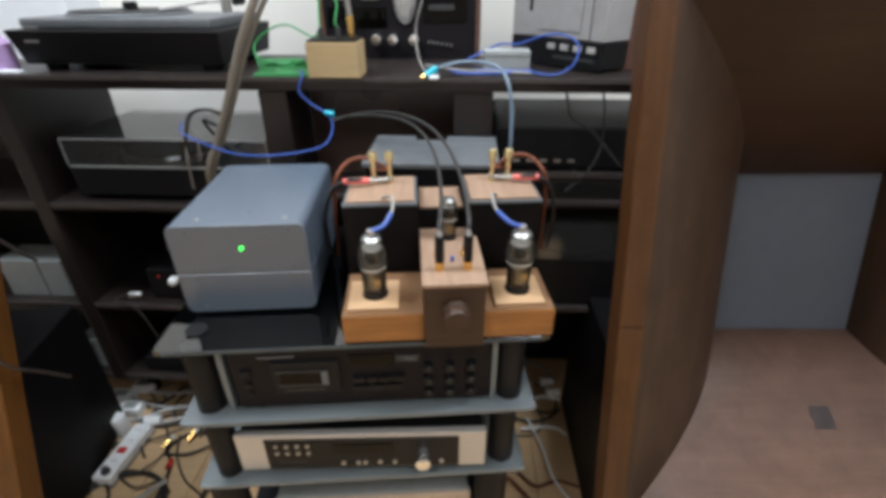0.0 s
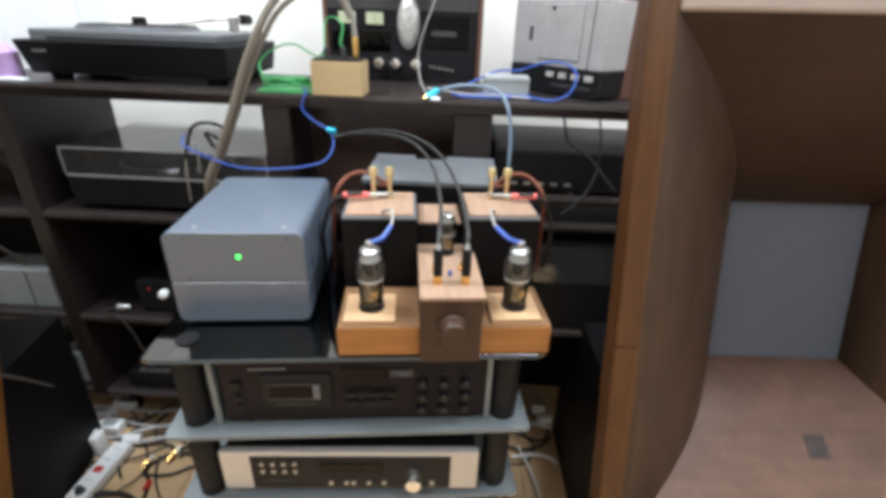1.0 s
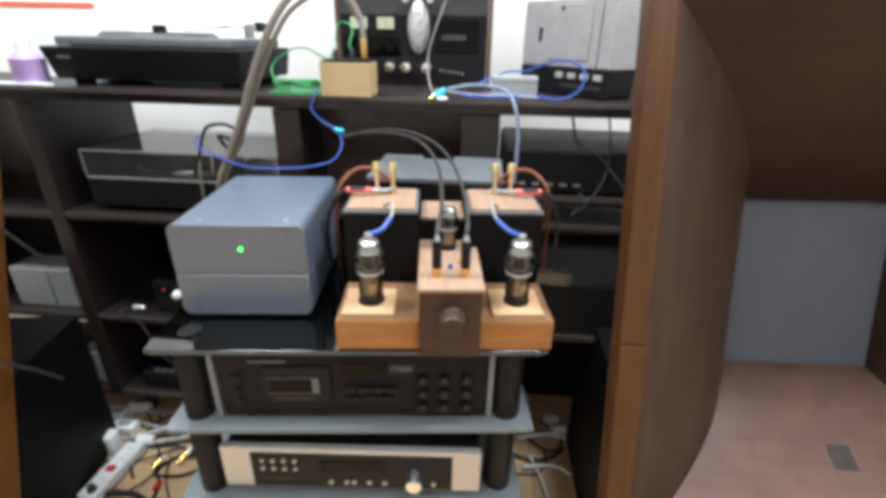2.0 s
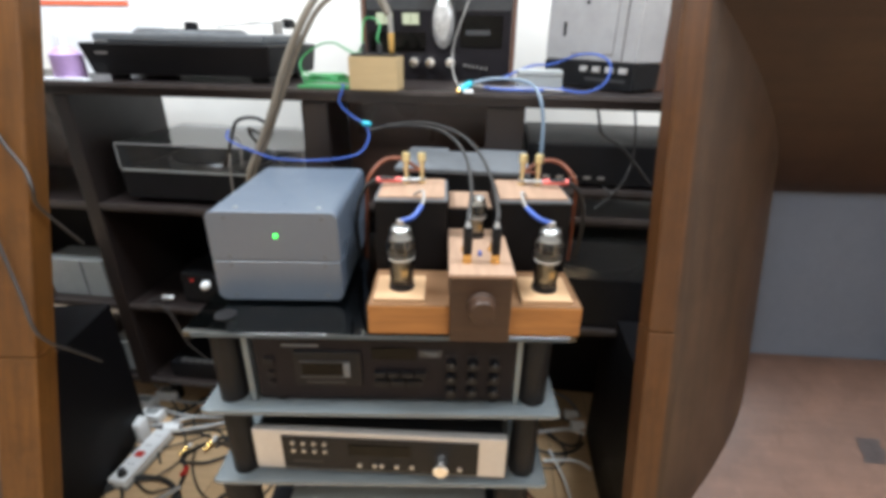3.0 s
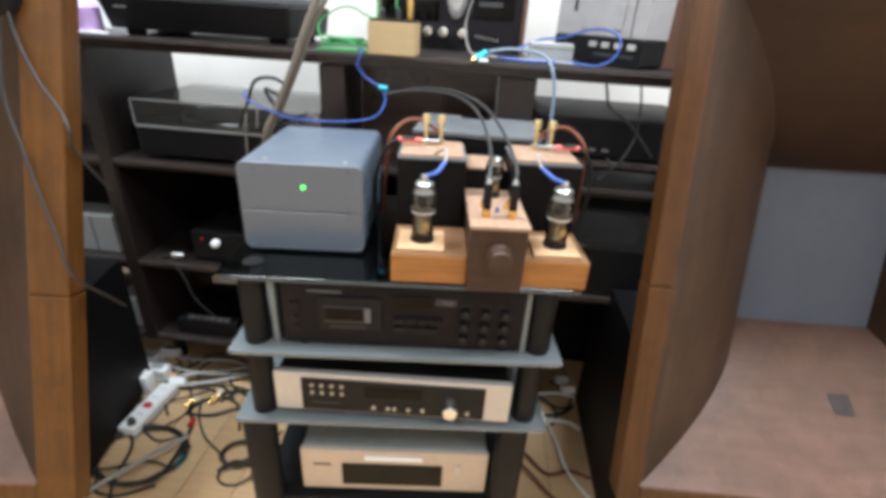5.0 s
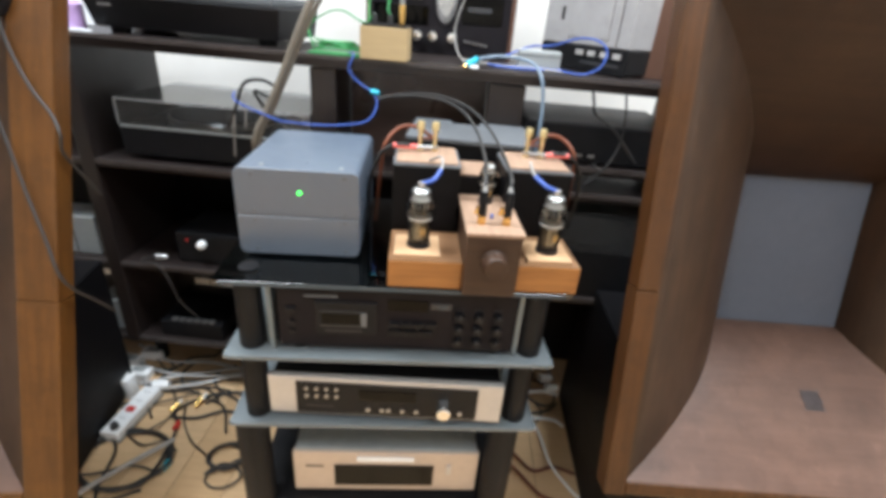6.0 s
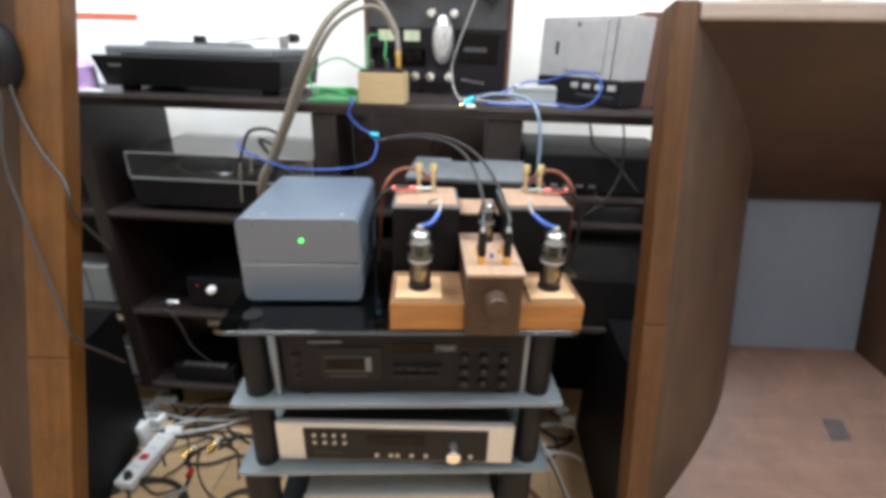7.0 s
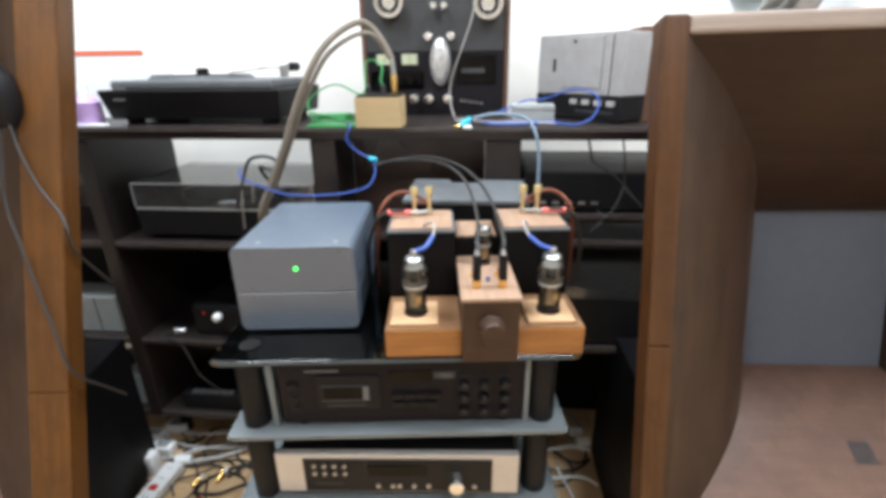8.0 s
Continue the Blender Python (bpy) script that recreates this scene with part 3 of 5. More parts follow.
for x0, x1 in ((-0.018, 0.0975), (0.176, 0.294)):
    t = part("transformer_box", box(x0, x1, 0.120, 0.235, GZ + 0.002, GZ + 0.168, 0.002), BLACK_CAB, amp, "black transformer box")
    part("rim", box(x0, x1, 0.120, 0.235, GZ + 0.1682, GZ + 0.172, 0.001), SLAB_GREY, t, "dusty grey rim")
    part("wood_lid", box(x0 + 0.005, x1 - 0.005, 0.126, 0.230, GZ + 0.1722, GZ + 0.1752), PLATE_WOOD, t, "pale veneer lid")
mid = part("rear_box", box(0.0985, 0.1750, 0.155, 0.245, GZ + 0.002, GZ + 0.146, 0.002), BLACK_CAB, amp, "black rear box")
part("wood_lid", box(0.1015, 0.1720, 0.158, 0.242, GZ + 0.1462, GZ + 0.149), PLATE_WOOD, mid, "pale veneer lid")
# binding posts with their strip
for cx in (0.040, 0.239):
    for dx in (-0.0135, 0.0135):
        p = part("binding_post", lathe([(0.006, 0.0), (0.006, 0.004), (0.0032, 0.005), (0.0032, 0.020), (0.0042, 0.021), (0.0042, 0.036), (0.0070, 0.038),
                                        (0.0070, 0.050), (0.0060, 0.0525), (0.0001, 0.053)], (cx + dx, 0.205, GZ + 0.1752), 18), POST_GOLD, amp, "gold-plated terminal", True)
        part("lug", box(cx + dx - 0.006, cx + dx + 0.006, 0.198, 0.212, GZ + 0.181, GZ + 0.184, 0.0008), STEEL, p)
    part("copper_link", cord([(cx - 0.018, 0.205, GZ + 0.196), (cx, 0.203, GZ + 0.1975), (cx + 0.018, 0.205, GZ + 0.196)], 0.0022), BROWN_WIRE, amp, smooth=True)


def valve(cx, cy, z, k, cap=True):
    """A shouldered radio valve: base, bulb, plates, mica discs, getter and top cap."""
    v = thing("radio_valve", (cx, cy, z), "glass radio valve with a silvered top and a black base", "radio valve", "valves on the amplifier", RACK)
    part("valve_base", lathe([(0.0001, 0), (0.0185 * k, 0), (0.0185 * k, 0.003 * k), (0.0182 * k, 0.006 * k), (0.0179 * k, 0.008 * k), (0.0001, 0.008 * k)], (cx, cy, z), 28), BLACK_PLASTIC, v, smooth=True)
    part("bulb", lathe([(0.0178 * k, 0.008 * k), (0.0180 * k, 0.030 * k), (0.0185 * k, 0.046 * k), (0.0205 * k, 0.053 * k), (0.0222 * k, 0.061 * k), (0.0222 * k, 0.070 * k), (0.0205 * k, 0.078 * k), (0.0178 * k, 0.084 * k),
                        (0.0170 * k, 0.090 * k), (0.0145 * k, 0.0955 * k), (0.008 * k, 0.0985 * k), (0.0001, 0.0995 * k)], (cx, cy, z), 32), TUBE_GLASS, v, "clear shouldered glass", True)
    part("getter", lathe([(0.0160 * k, 0.0912 * k), (0.0138 * k, 0.0948 * k), (0.0075 * k, 0.0976 * k), (0.0001, 0.0985 * k)], (cx, cy, z), 24), STEEL, v, "silvered getter patch", True)
    plate_bm = lathe([(0.0001, 0.012 * k), (0.0125 * k, 0.012 * k), (0.0125 * k, 0.040 * k), (0.0075 * k, 0.046 * k), (0.0001, 0.046 * k)], (cx, cy, z), 20)
    for a in range(4):
        dx, dy = 0.0140 * k * math.cos(a * math.pi / 2 + 0.5), 0.0140 * k * math.sin(a * math.pi / 2 + 0.5)
        plate_bm = rod((cx + dx, cy + dy, z + 0.009 * k), (cx + dx, cy + dy, z + 0.080 * k), 0.0009 * k, 8, None, 0, plate_bm)
    part("anode", plate_bm, ANODE, v, "dark metal anode", True)
    for h, r in ((0.049, 0.0178), (0.078, 0.0150)):
        part("mica_disc", lathe([(0.0001, h * k), (r * k, h * k), (r * k, (h + 0.0016) * k), (0.0001, (h + 0.0016) * k)], (cx, cy, z), 24), WHITE, v, "white mica spacer")
    # white ring outside the bulb stands in for the highlight on the glass
    part("glint_rim", lathe([(0.0186 * k, 0.0470 * k), (0.0192 * k, 0.0475 * k), (0.0196 * k, 0.0500 * k), (0.0190 * k, 0.0506 * k), (0.0186 * k, 0.0470 * k)], (cx, cy, z), 28), WHITE, v, "white ring painted as a glass highlight", True)
    own = bmesh.new()
    rows = [[own.verts.new((cx + r * k * math.cos(a), cy + r * k * math.sin(a), z + hh * k)) for a in (-1.5, -1.4, -1.3, -1.2, -1.1, -1.0)] for r, hh in ((0.0182, 0.022), (0.0184, 0.028), (0.0187, 0.036))]
    for p, q in zip(rows, rows[1:]):
        for n in range(5):
            own.faces.new((p[n], p[n + 1], q[n + 1], q[n]))
    part("maker_print", own, AMBER_PRINT, v, "worn amber print")
    part("inner_grid", lathe([(0.0085 * k, 0.054 * k), (0.0110 * k, 0.060 * k), (0.0110 * k, 0.072 * k), (0.0085 * k, 0.076 * k)], (cx, cy, z), 20), BLACK_METAL, v, "dark grey screen", True)
    if cap:
        part("top_cap", lathe([(0.0055 * k, 0.098 * k), (0.0055 * k, 0.105 * k), (0.0045 * k, 0.1065 * k), (0.0001, 0.107 * k)], (cx, cy, z), 16), STEEL, v, "metal top cap", True)
    return v


for cx, side in ((0.028, 1), (0.2445, -1)):
    pl = thing("socket_plate", (cx, 0.046, GZ + 0.0516), "small pale plywood plate under a valve", "plywood plate", "valve plates", RACK)
    part("board", box(cx - 0.037, cx + 0.037, 0.008, 0.082, GZ + 0.0516, GZ + 0.0585, 0.001), PLY, pl)
    part("socket", rod((cx + 0.002, 0.046, GZ + 0.0585), (cx + 0.002, 0.046, GZ + 0.0600), 0.0195, 28), BLACK_PLASTIC, pl, smooth=True)
    valve(cx + 0.002, 0.046, GZ + 0.060, 1.0)
    top = Vector((cx + 0.002, 0.046, GZ + 0.060 + 0.104))
    lead = thing("valve_lead", top, "grey lead with a blue sleeve clipped to a valve cap", "cable", "valve leads", RACK)
    pts = [top, top + Vector((0.018, 0.004, 0.006)), top + Vector((0.030, 0.020, 0.018)), top + Vector((0.030, 0.050, 0.030)), top + Vector((0.012, 0.095, 0.010))]
    if side < 0:
        pts = [top, top + Vector((-0.018, 0.004, 0.006)), top + Vector((-0.034, 0.022, 0.016)), top + Vector((-0.038, 0.050, 0.030)), top + Vector((-0.022, 0.095, 0.010))]
    part("sheath", cord(pts[1:], 0.0022), GREY_WIRE, lead, smooth=True)
    part("sleeve", cord(pts[:3], 0.0034), BLUE, lead, "blue shrink sleeve", True)
    part("clip", rod(top - Vector((0, 0, 0.007)), top + Vector((0, 0, 0.002)), 0.0062, 16), STEEL, lead, smooth=True)
valve(0.145, 0.118, GZ + 0.113, 0.70, False)

# plugs and jacks on the centre block
for x in (0.126, 0.166):
    for y in (0.020, 0.062):
        j = thing("phono_jack", (x, y, GZ + 0.113), "gold-plated phono jack on the veneer lid", "phono jack", "phono jacks", RACK)
        part("nut", lathe([(0.0072, 0), (0.0072, 0.004), (0.0045, 0.005), (0.0045, 0.012), (0.0001, 0.012)], (x, y, GZ + 0.113), 6), GOLD, j)
part("signal_lamp", lathe([(0.003, 0), (0.003, 0.006), (0.0001, 0.009)], (0.146, 0.044, GZ + 0.113), 14), BLUE, amp, "small blue lamp", True)
for x in (0.126, 0.166):
    pg = thing("phono_plug", (x, 0.020, GZ + 0.117), "black phono plug with a gold collar pushed on a jack", "phono plug", "phono plugs", RACK)
    part("collar", rod((x, 0.020, GZ + 0.118), (x, 0.020, GZ + 0.127), 0.0065, 18), GOLD, pg, "gold collar", True)
    part("barrel", rod((x, 0.020, GZ + 0.127), (x, 0.022, GZ + 0.166), 0.0068, 18, None, 0.001), BLACK_PLASTIC, pg, smooth=True)
    part("tail", rod((x, 0.022, GZ + 0.166), (x, 0.024, GZ + 0.174), 0.0048, 14, 0.003), STEEL, pg, smooth=True)

# ---- horn loudspeakers ----


def horn(name, x_edge, y_mid, z_mid, width, height, sign, edge_mat, edge_w, label, throat=(0.28, 0.34), depth=0.345, throat_x=0.0, throat_z=0.0, toe_in=0.0, lean=14.5, roll=0.0, patch=None, joint=0.06):
    """A square wooden horn leaning back: four curved boards from the mouth to a grey throat, with a thick front edge.
    sign: 1 where its inner edge is its left one."""
    plan = Matrix.Translation((x_edge, y_mid, z_mid)) @ pose(0, 0, 0, -lean, 0, 0) @ pose(0, 0, 0, 0, 0, toe_in) @ pose(0, 0, 0, 0, roll, 0) @ Matrix.Translation((sign * width / 2, 0, 0))
    h = thing(name, (0, 0, -height / 2), label, "loudspeaker horn", "horn loudspeakers", plan)
    rail = 0.8 * edge_w
    W, H = width / 2 - edge_w, height / 2 - rail
    tw, th, n = throat[0] / 2, throat[1] / 2, 24

    def ring(v, grow):
        q, f = v ** 1.85, v ** 1.3  # strongly curved sides between flatter upper and lower boards
        return (tw + (W - tw) * q + grow, th + (H - th) * f + grow, throat_x * (1 - q), throat_z * (1 - f), depth * (1 - v))

    def board(which):
        own = bmesh.new()
        rows = []
        for k in range(n + 1):
            v = k / n
            row = []
            for grow in (0.0, 0.016):
                w, hh, ox, oz, y = ring(v, grow)
                ends = {"left": ((-w, -hh), (-w, hh)), "right": ((w, -hh), (w, hh)), "top": ((-w, hh), (w, hh)), "bottom": ((-w, -hh), (w, -hh))}[which]
                row.append([own.verts.new((ox + a, y, oz + b)) for a, b in ends])
            rows.append(row)
        for p, q in zip(rows, rows[1:]):
            own.faces.new((p[0][0], p[0][1], q[0][1], q[0][0]))
            own.faces.new((p[1][0], q[1][0], q[1][1], p[1][1]))
            for e in (0, 1):
                own.faces.new((p[0][e], q[0][e], q[1][e], p[1][e]))
        for r in (rows[0], rows[-1]):
            own.faces.new((r[0][0], r[0][1], r[1][1], r[1][0]))
        return own

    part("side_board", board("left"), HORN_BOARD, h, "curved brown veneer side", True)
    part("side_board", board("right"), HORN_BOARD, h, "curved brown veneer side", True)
    part("top_board", board("top"), HORN_TOP, h, "brown upper board, darkened for the shade under it", True)
    part("lower_board", board("bottom"), HORN_FLOOR, h, "reddish lower board, painted paler for light from above", True)
    part("throat_panel", box(throat_x - tw - 0.01, throat_x + tw + 0.01, depth + 0.001, depth + 0.012, throat_z - th - 0.01, throat_z + th + 0.01), GREY_CLOTH, h, "flat grey throat panel")
    if patch:
        own = bmesh.new()
        xs, rows = (patch[0], (patch[0] + patch[1]) / 2, patch[1]), []
        for k in range(5):
            v = patch[2] + (patch[3] - patch[2]) * k / 4
            w, hh, ox, oz, y = ring(v, -0.0012)
            rows.append([own.verts.new((x + 0.003 * math.sin(3 * k + j), y, oz - hh)) for j, x in enumerate(xs)])
        for p, q in zip(rows, rows[1:]):
            for j in range(2):
                own.faces.new((p[j], p[j + 1], q[j + 1], q[j]))
        bmesh.ops.solidify(own, geom=own.faces[:], thickness=0.0008)
        part("patch", own, PATCH_GREY, h, "worn grey patch")
    for s in (-1, 1):
        x0, x1 = sorted((s * width / 2, s * (width / 2 - edge_w)))
        zc = -height * joint
        part("edge_post", box(x0, x1, -0.004, 0.045, -height / 2, zc - 0.0002, 0.0025), edge_mat, h, "solid wood front edge")
        part("edge_post", box(x0, x1, -0.004, 0.045, zc + 0.0002, height / 2, 0.005), edge_mat, h, "solid wood front edge")
    for s in (-1, 1):
        z0, z1 = sorted((s * height / 2, s * (height / 2 - rail)))
        part("edge_rail", box(-width / 2 + edge_w, width / 2 - edge_w, -0.003, 0.045, z0, z1, 0.007, 3), HORN_RAIL if s > 0 else edge_mat, h, "top edge with lamp glare in its pale colour" if s > 0 else "solid wood front edge")
    return h, plan


horn_r, plan_r = horn("horn_loudspeaker", 0.3845, 0.035, 0.808, 0.90, 0.863, 1, HORN_EDGE, 0.036,
                      "big brown wooden horn with a grey throat, leaning back", throat=(0.284, 0.318), depth=0.2725, throat_x=-0.036, throat_z=-0.019,
                      toe_in=0.8, lean=13.85, roll=-1.16, patch=(-0.045, -0.008, 0.50, 0.61))
horn_l, plan_l = horn("horn_loudspeaker", -0.552, 0.0195, 0.8364, 0.93, 1.172, -1, HORN_EDGE_PALE, 0.062,
                      "big brown wooden horn with a pale edge, leaning back", toe_in=13.1, lean=16.4, roll=1.17, joint=0.16)

# black cabinets under the horns
CABS = ((Matrix.Translation((0.482, 0.085, 0)), 0.0, 0.60, 0.50, 0.49), (Matrix.Translation((-0.80, 0.06, 0)) @ pose(0, 0, 0, 0, 0, 12.0), -0.46, 0.0, 0.39, 0.45))
for plan, x0, x1, y1, z1 in CABS:
    cab = thing("bass_cabinet", ((x0 + x1) / 2, y1 / 2, 0), "matt black bass cabinet standing on the floor under a horn", "speaker cabinet", "bass cabinets", plan)
    part("cabinet_body", box(x0, x1, 0.0, y1, 0.012, z1, 0.004), BLACK_CAB, cab)
    for x in (x0 + 0.05, x1 - 0.05):
        for y in (0.05, y1 - 0.05):
            part("foot", rod((x, y, 0), (x, y, 0.013), 0.02), BLACK_PLASTIC, cab)

# ---- on top of the shelf unit ----
rec = thing("tape_recorder", (-0.014, 0.78, UT), "upright dark reel-to-reel tape recorder with chrome knobs and cream meters", "tape recorder")
TY = 0.742
part("case", box(-0.200, 0.172, TY + 0.004, 0.825, UT, 1.475, 0.003), BLACK_METAL, rec)
for x0, x1 in ((-0.212, -0.201), (0.173, 0.184)):
    part("side_cheek", box(x0, x1, TY - 0.004, 0.825, UT, 1.478, 0.002), CHEEK, rec, "red-brown wooden cheek")
part("face", box(-0.199, 0.171, TY, TY + 0.006, 1.196, 1.474), DARK_GREY, rec, "dark grey metal face")
part("lower_face", box(-0.199, 0.171, TY - 0.002, TY + 0.006, UT + 0.002, 1.194), DECK_FACE, rec, "black lower panel")
for x, z in ((-0.130, 1.314), (0.126, 1.306)):
    hub = part("reel_hub", lathe([(0.0001, 0.020), (0.016, 0.020), (0.020, 0.016), (0.028, 0.016), (0.030, 0.022), (0.037, 0.022), (0.039, 0.018), (0.039, 0.0), (0.0001, 0.0)], (x, TY, z), 36, (0, -1, 0)), CHROME, rec, "chrome reel hub", True)
    part("hub_face", rod((x, TY - 0.0165, z), (x, TY - 0.0185, z), 0.026, 28), BLACK_PLASTIC, hub, "black hub centre")
for x in (-0.150, -0.082):
    m = part("level_meter", box(x - 0.024, x + 0.024, TY - 0.006, TY - 0.002, 1.160, 1.192, 0.001), BLACK_PLASTIC, rec)
    part("meter_face", box(x - 0.021, x + 0.021, TY - 0.0075, TY - 0.0055, 1.163, 1.189), VU_FACE, m, "cream meter face")
    part("needle", box(x - 0.0005, x + 0.0005, TY - 0.0085, TY - 0.007, 1.166, 1.186), BLACK_PLASTIC, m)
part("head_cover", lathe([(0.0001, 0.022), (0.018, 0.020), (0.026, 0.012), (0.028, 0.0)], (0, 0, 0), 36), FOIL, rec, "oval grey head cover", True)
cover = bpy.data.objects[[o.name for o in rec.children if o.name.startswith("head_cover")][0]]
cover.data.transform(Matrix.Translation(BASE[rec]))
cover.data.transform(Matrix.Translation(Vector((0.001, TY, 1.168)) - BASE[rec]) @ Matrix.Diagonal((1, 1, 2.2, 1)) @ pose(0, 0, 0, 90, 0, 0))
for x, z, r in ((-0.029, 1.230, 0.011), (0.030, 1.230, 0.011), (-0.014, 1.302, 0.009), (0.013, 1.302, 0.009)):
    part("tape_roller", lathe([(r * 0.5, 0.0), (r * 0.5, 0.008), (r, 0.009), (r, 0.024), (r * 0.7, 0.027), (0.0001, 0.027)], (x, TY, z), 20, (0, -1, 0)), CHROME, rec, "chrome tape roller", True)
for x in (-0.072, -0.030, 0.022):
    part("knob", lathe([(0.015, 0.0), (0.015, 0.006), (0.0135, 0.008), (0.0125, 0.026), (0.010, 0.029), (0.0001, 0.030)], (x, TY - 0.002, 1.074), 24, (0, -1, 0)), CHROME, rec, "polished metal knob", True)
for k in range(6):
    part("key", rod((0.058 + 0.011 * k, TY - 0.001, 1.069 - 0.0015 * k), (0.058 + 0.011 * k, TY - 0.009, 1.069 - 0.0015 * k), 0.0028, 10), STEEL, rec, smooth=True)
part("index_panel", box(0.045, 0.150, TY - 0.004, TY - 0.001, 1.112, 1.186, 0.001), DARK_PANE, rec, "dark glossy counter panel")
part("index_strip", box(0.058, 0.120, TY - 0.0055, TY - 0.0035, 1.140, 1.152), DARK_GREY, rec)
part("index_panel", box(-0.190, -0.045, TY - 0.004, TY - 0.001, 1.100, 1.146, 0.001), DARK_PANE, rec, "dark glossy panel")


def turntable(x0, x1, y0, y1, z, h, label, cover_h):
    t = thing("turntable", ((x0 + x1) / 2, (y0 + y1) / 2, z), label, "turntable", "turntables")
    own = box(x0, x1, y0, y1, z + 0.014, z + h, 0.004)
    for v in own.verts:
        if v.co.z < z + 0.03 and not cover_h:
            v.co.x += 0.010 * (1 if v.co.x < (x0 + x1) / 2 else -1)
            v.co.y += 0.015 if v.co.y < (y0 + y1) / 2 else 0.0
    part("plinth", own, BLACK_PLASTIC, t, "black plinth")
    lift = z + h + (0.0 if cover_h else 0.008)
    cx, cy, r = x0 + (x1 - x0) * 0.40, (y0 + y1) / 2 + (0.0 if cover_h else 0.02), (y1 - y0) * (0.47 if cover_h else 0.45)
    if not cover_h:
        part("top_plate", box(x0 + 0.022, x1 - 0.022, y0 + 0.022, y1 - 0.012, z + h + 0.0002, z + h + 0.021, 0.006), SLAB_GREY, t, "grey metal top plate")
    part("platter", lathe([(r, 0), (r, 0.016), (r - 0.004, 0.020), (r * 0.3, 0.020), (0.0001, 0.020)], (cx, cy, lift), 56), STEEL if cover_h else SLAB_GREY, t, "grey metal platter", True)
    part("mat", lathe([(r - 0.008, 0.0203), (r - 0.008, 0.023), (0.0001, 0.023)], (cx, cy, lift), 40), BLACK_PLASTIC, t, "black slip mat", True)
    part("spindle", rod((cx, cy, lift + 0.02), (cx, cy, lift + 0.034), 0.0035, 12), CHROME, t, smooth=True)
    if not cover_h:
        part("record_clamp", lathe([(0.016, 0), (0.016, 0.014), (0.013, 0.017), (0.0001, 0.017)], (cx, cy, lift + 0.0232), 24), BLACK_PLASTIC, t, "small black clamp", True)
    ax, ay = x1 - 0.065, y1 - 0.085
    part("arm_pivot", lathe([(0.024, 0), (0.024, 0.012), (0.012, 0.014), (0.012, 0.045), (0.0001, 0.046)], (ax, ay, lift), 24), STEEL, t, smooth=True)
    part("tone_arm", cord([(ax + 0.01, ay + 0.05, lift + 0.040), (ax, ay, lift + 0.040), (ax - 0.02, ay - 0.09, lift + 0.038), (ax - 0.065, ay - 0.17, lift + 0.030)], 0.0032), CHROME, t, "thin chrome arm", True)
    part("counterweight", rod((ax + 0.007, ay + 0.035, lift + 0.040), (ax + 0.012, ay + 0.062, lift + 0.040), 0.012, 18), BLACK_METAL, t, smooth=True)
    for x in (x0 + 0.05, x1 - 0.05):
        for y in (y0 + 0.05, y1 - 0.05):
            part("foot", lathe([(0.0001, 0.0), (0.020, 0.0), (0.022, 0.015), (0.0001, 0.015)], (x, y, z), 20), BLACK_PLASTIC, t, smooth=True)
    if cover_h:
        z1, th = z + h + cover_h, 0.003
        for d in ((x0, x1, y0, y0 + th), (x0, x1, y1 - th, y1), (x0, x0 + th, y0 + th, y1 - th), (x1 - th, x1, y0 + th, y1 - th)):
            part("cover_side", box(*d, z + h + 0.0005, z1), ACRYLIC, t, "scuffed clear cover")
        part("cover_top", box(x0, x1, y0, y1, z1 + 0.0002, z1 + th), ACRYLIC, t, "scuffed clear cover")
        rim = box(x0 + 0.002, x1 - 0.002, y0 - 0.0012, y0 - 0.0002, z + h + 0.0005, z + h + 0.006)
        part("cover_rim", rim, PALE_GREY, t)
        part("cover_edge", box(x0, x1, y0 - 0.0020, y0 - 0.0002, z1 - 0.001, z1 + th), ACRYLIC_EDGE, t, "pale scuffed edge")
        for x in (x0, x1):
            part("cover_edge", box(x - 0.0012, x + 0.0012, y0 - 0.0020, y0 - 0.0004, z + h + 0.006, z1 - 0.0012), ACRYLIC_EDGE, t, "pale scuffed edge")
    else:
        part("front_badge", box(x0 + 0.040, x0 + 0.070, y0 - 0.001, y0 + 0.001, z + h - 0.024, z + h - 0.019), STEEL, t)
        part("start_key", box(x0 + 0.03, x0 + 0.06, y0 + 0.02, y0 + 0.05, z + h, z + h + 0.005, 0.001), STEEL, t)
    return t


turntable(-0.816, -0.358, 0.500, 0.790, UT, 0.083, "black record player with a grey top plate and thin arm", 0)
turntable(-0.784, -0.298, 0.495, 0.780, 0.732, 0.084, "old black record player under a scuffed clear dust cover", 0.068)

block = thing("terminal_block", (-0.107, 0.49, UT), "pale pine block with a dark lid and gold terminals", "wooden block")
part("block_body", box(-0.165, -0.062, 0.455, 0.530, UT, UT + 0.066, 0.0015), PINE, block)
part("block_lid", box(-0.162, -0.065, 0.458, 0.527, UT + 0.0662, UT + 0.071, 0.001), BLACK_PLASTIC, block, "black top plate")
for x in (-0.140, -0.105):
    part("terminal", lathe([(0.005, 0), (0.005, 0.018), (0.0035, 0.020), (0.0001, 0.022)], (x, 0.490, UT + 0.071), 14), DARK_GREY, block, smooth=True)
rc = thing("phono_plug", (-0.079, 0.49, UT + 0.071), "gold phono plug with a silver sleeve standing in the block", "phono plug", "phono plugs")
part("collar", rod((-0.079, 0.49, UT + 0.071), (-0.079, 0.49, UT + 0.112), 0.0065, 18, None, 0.001), GOLD, rc, "gold barrel", True)
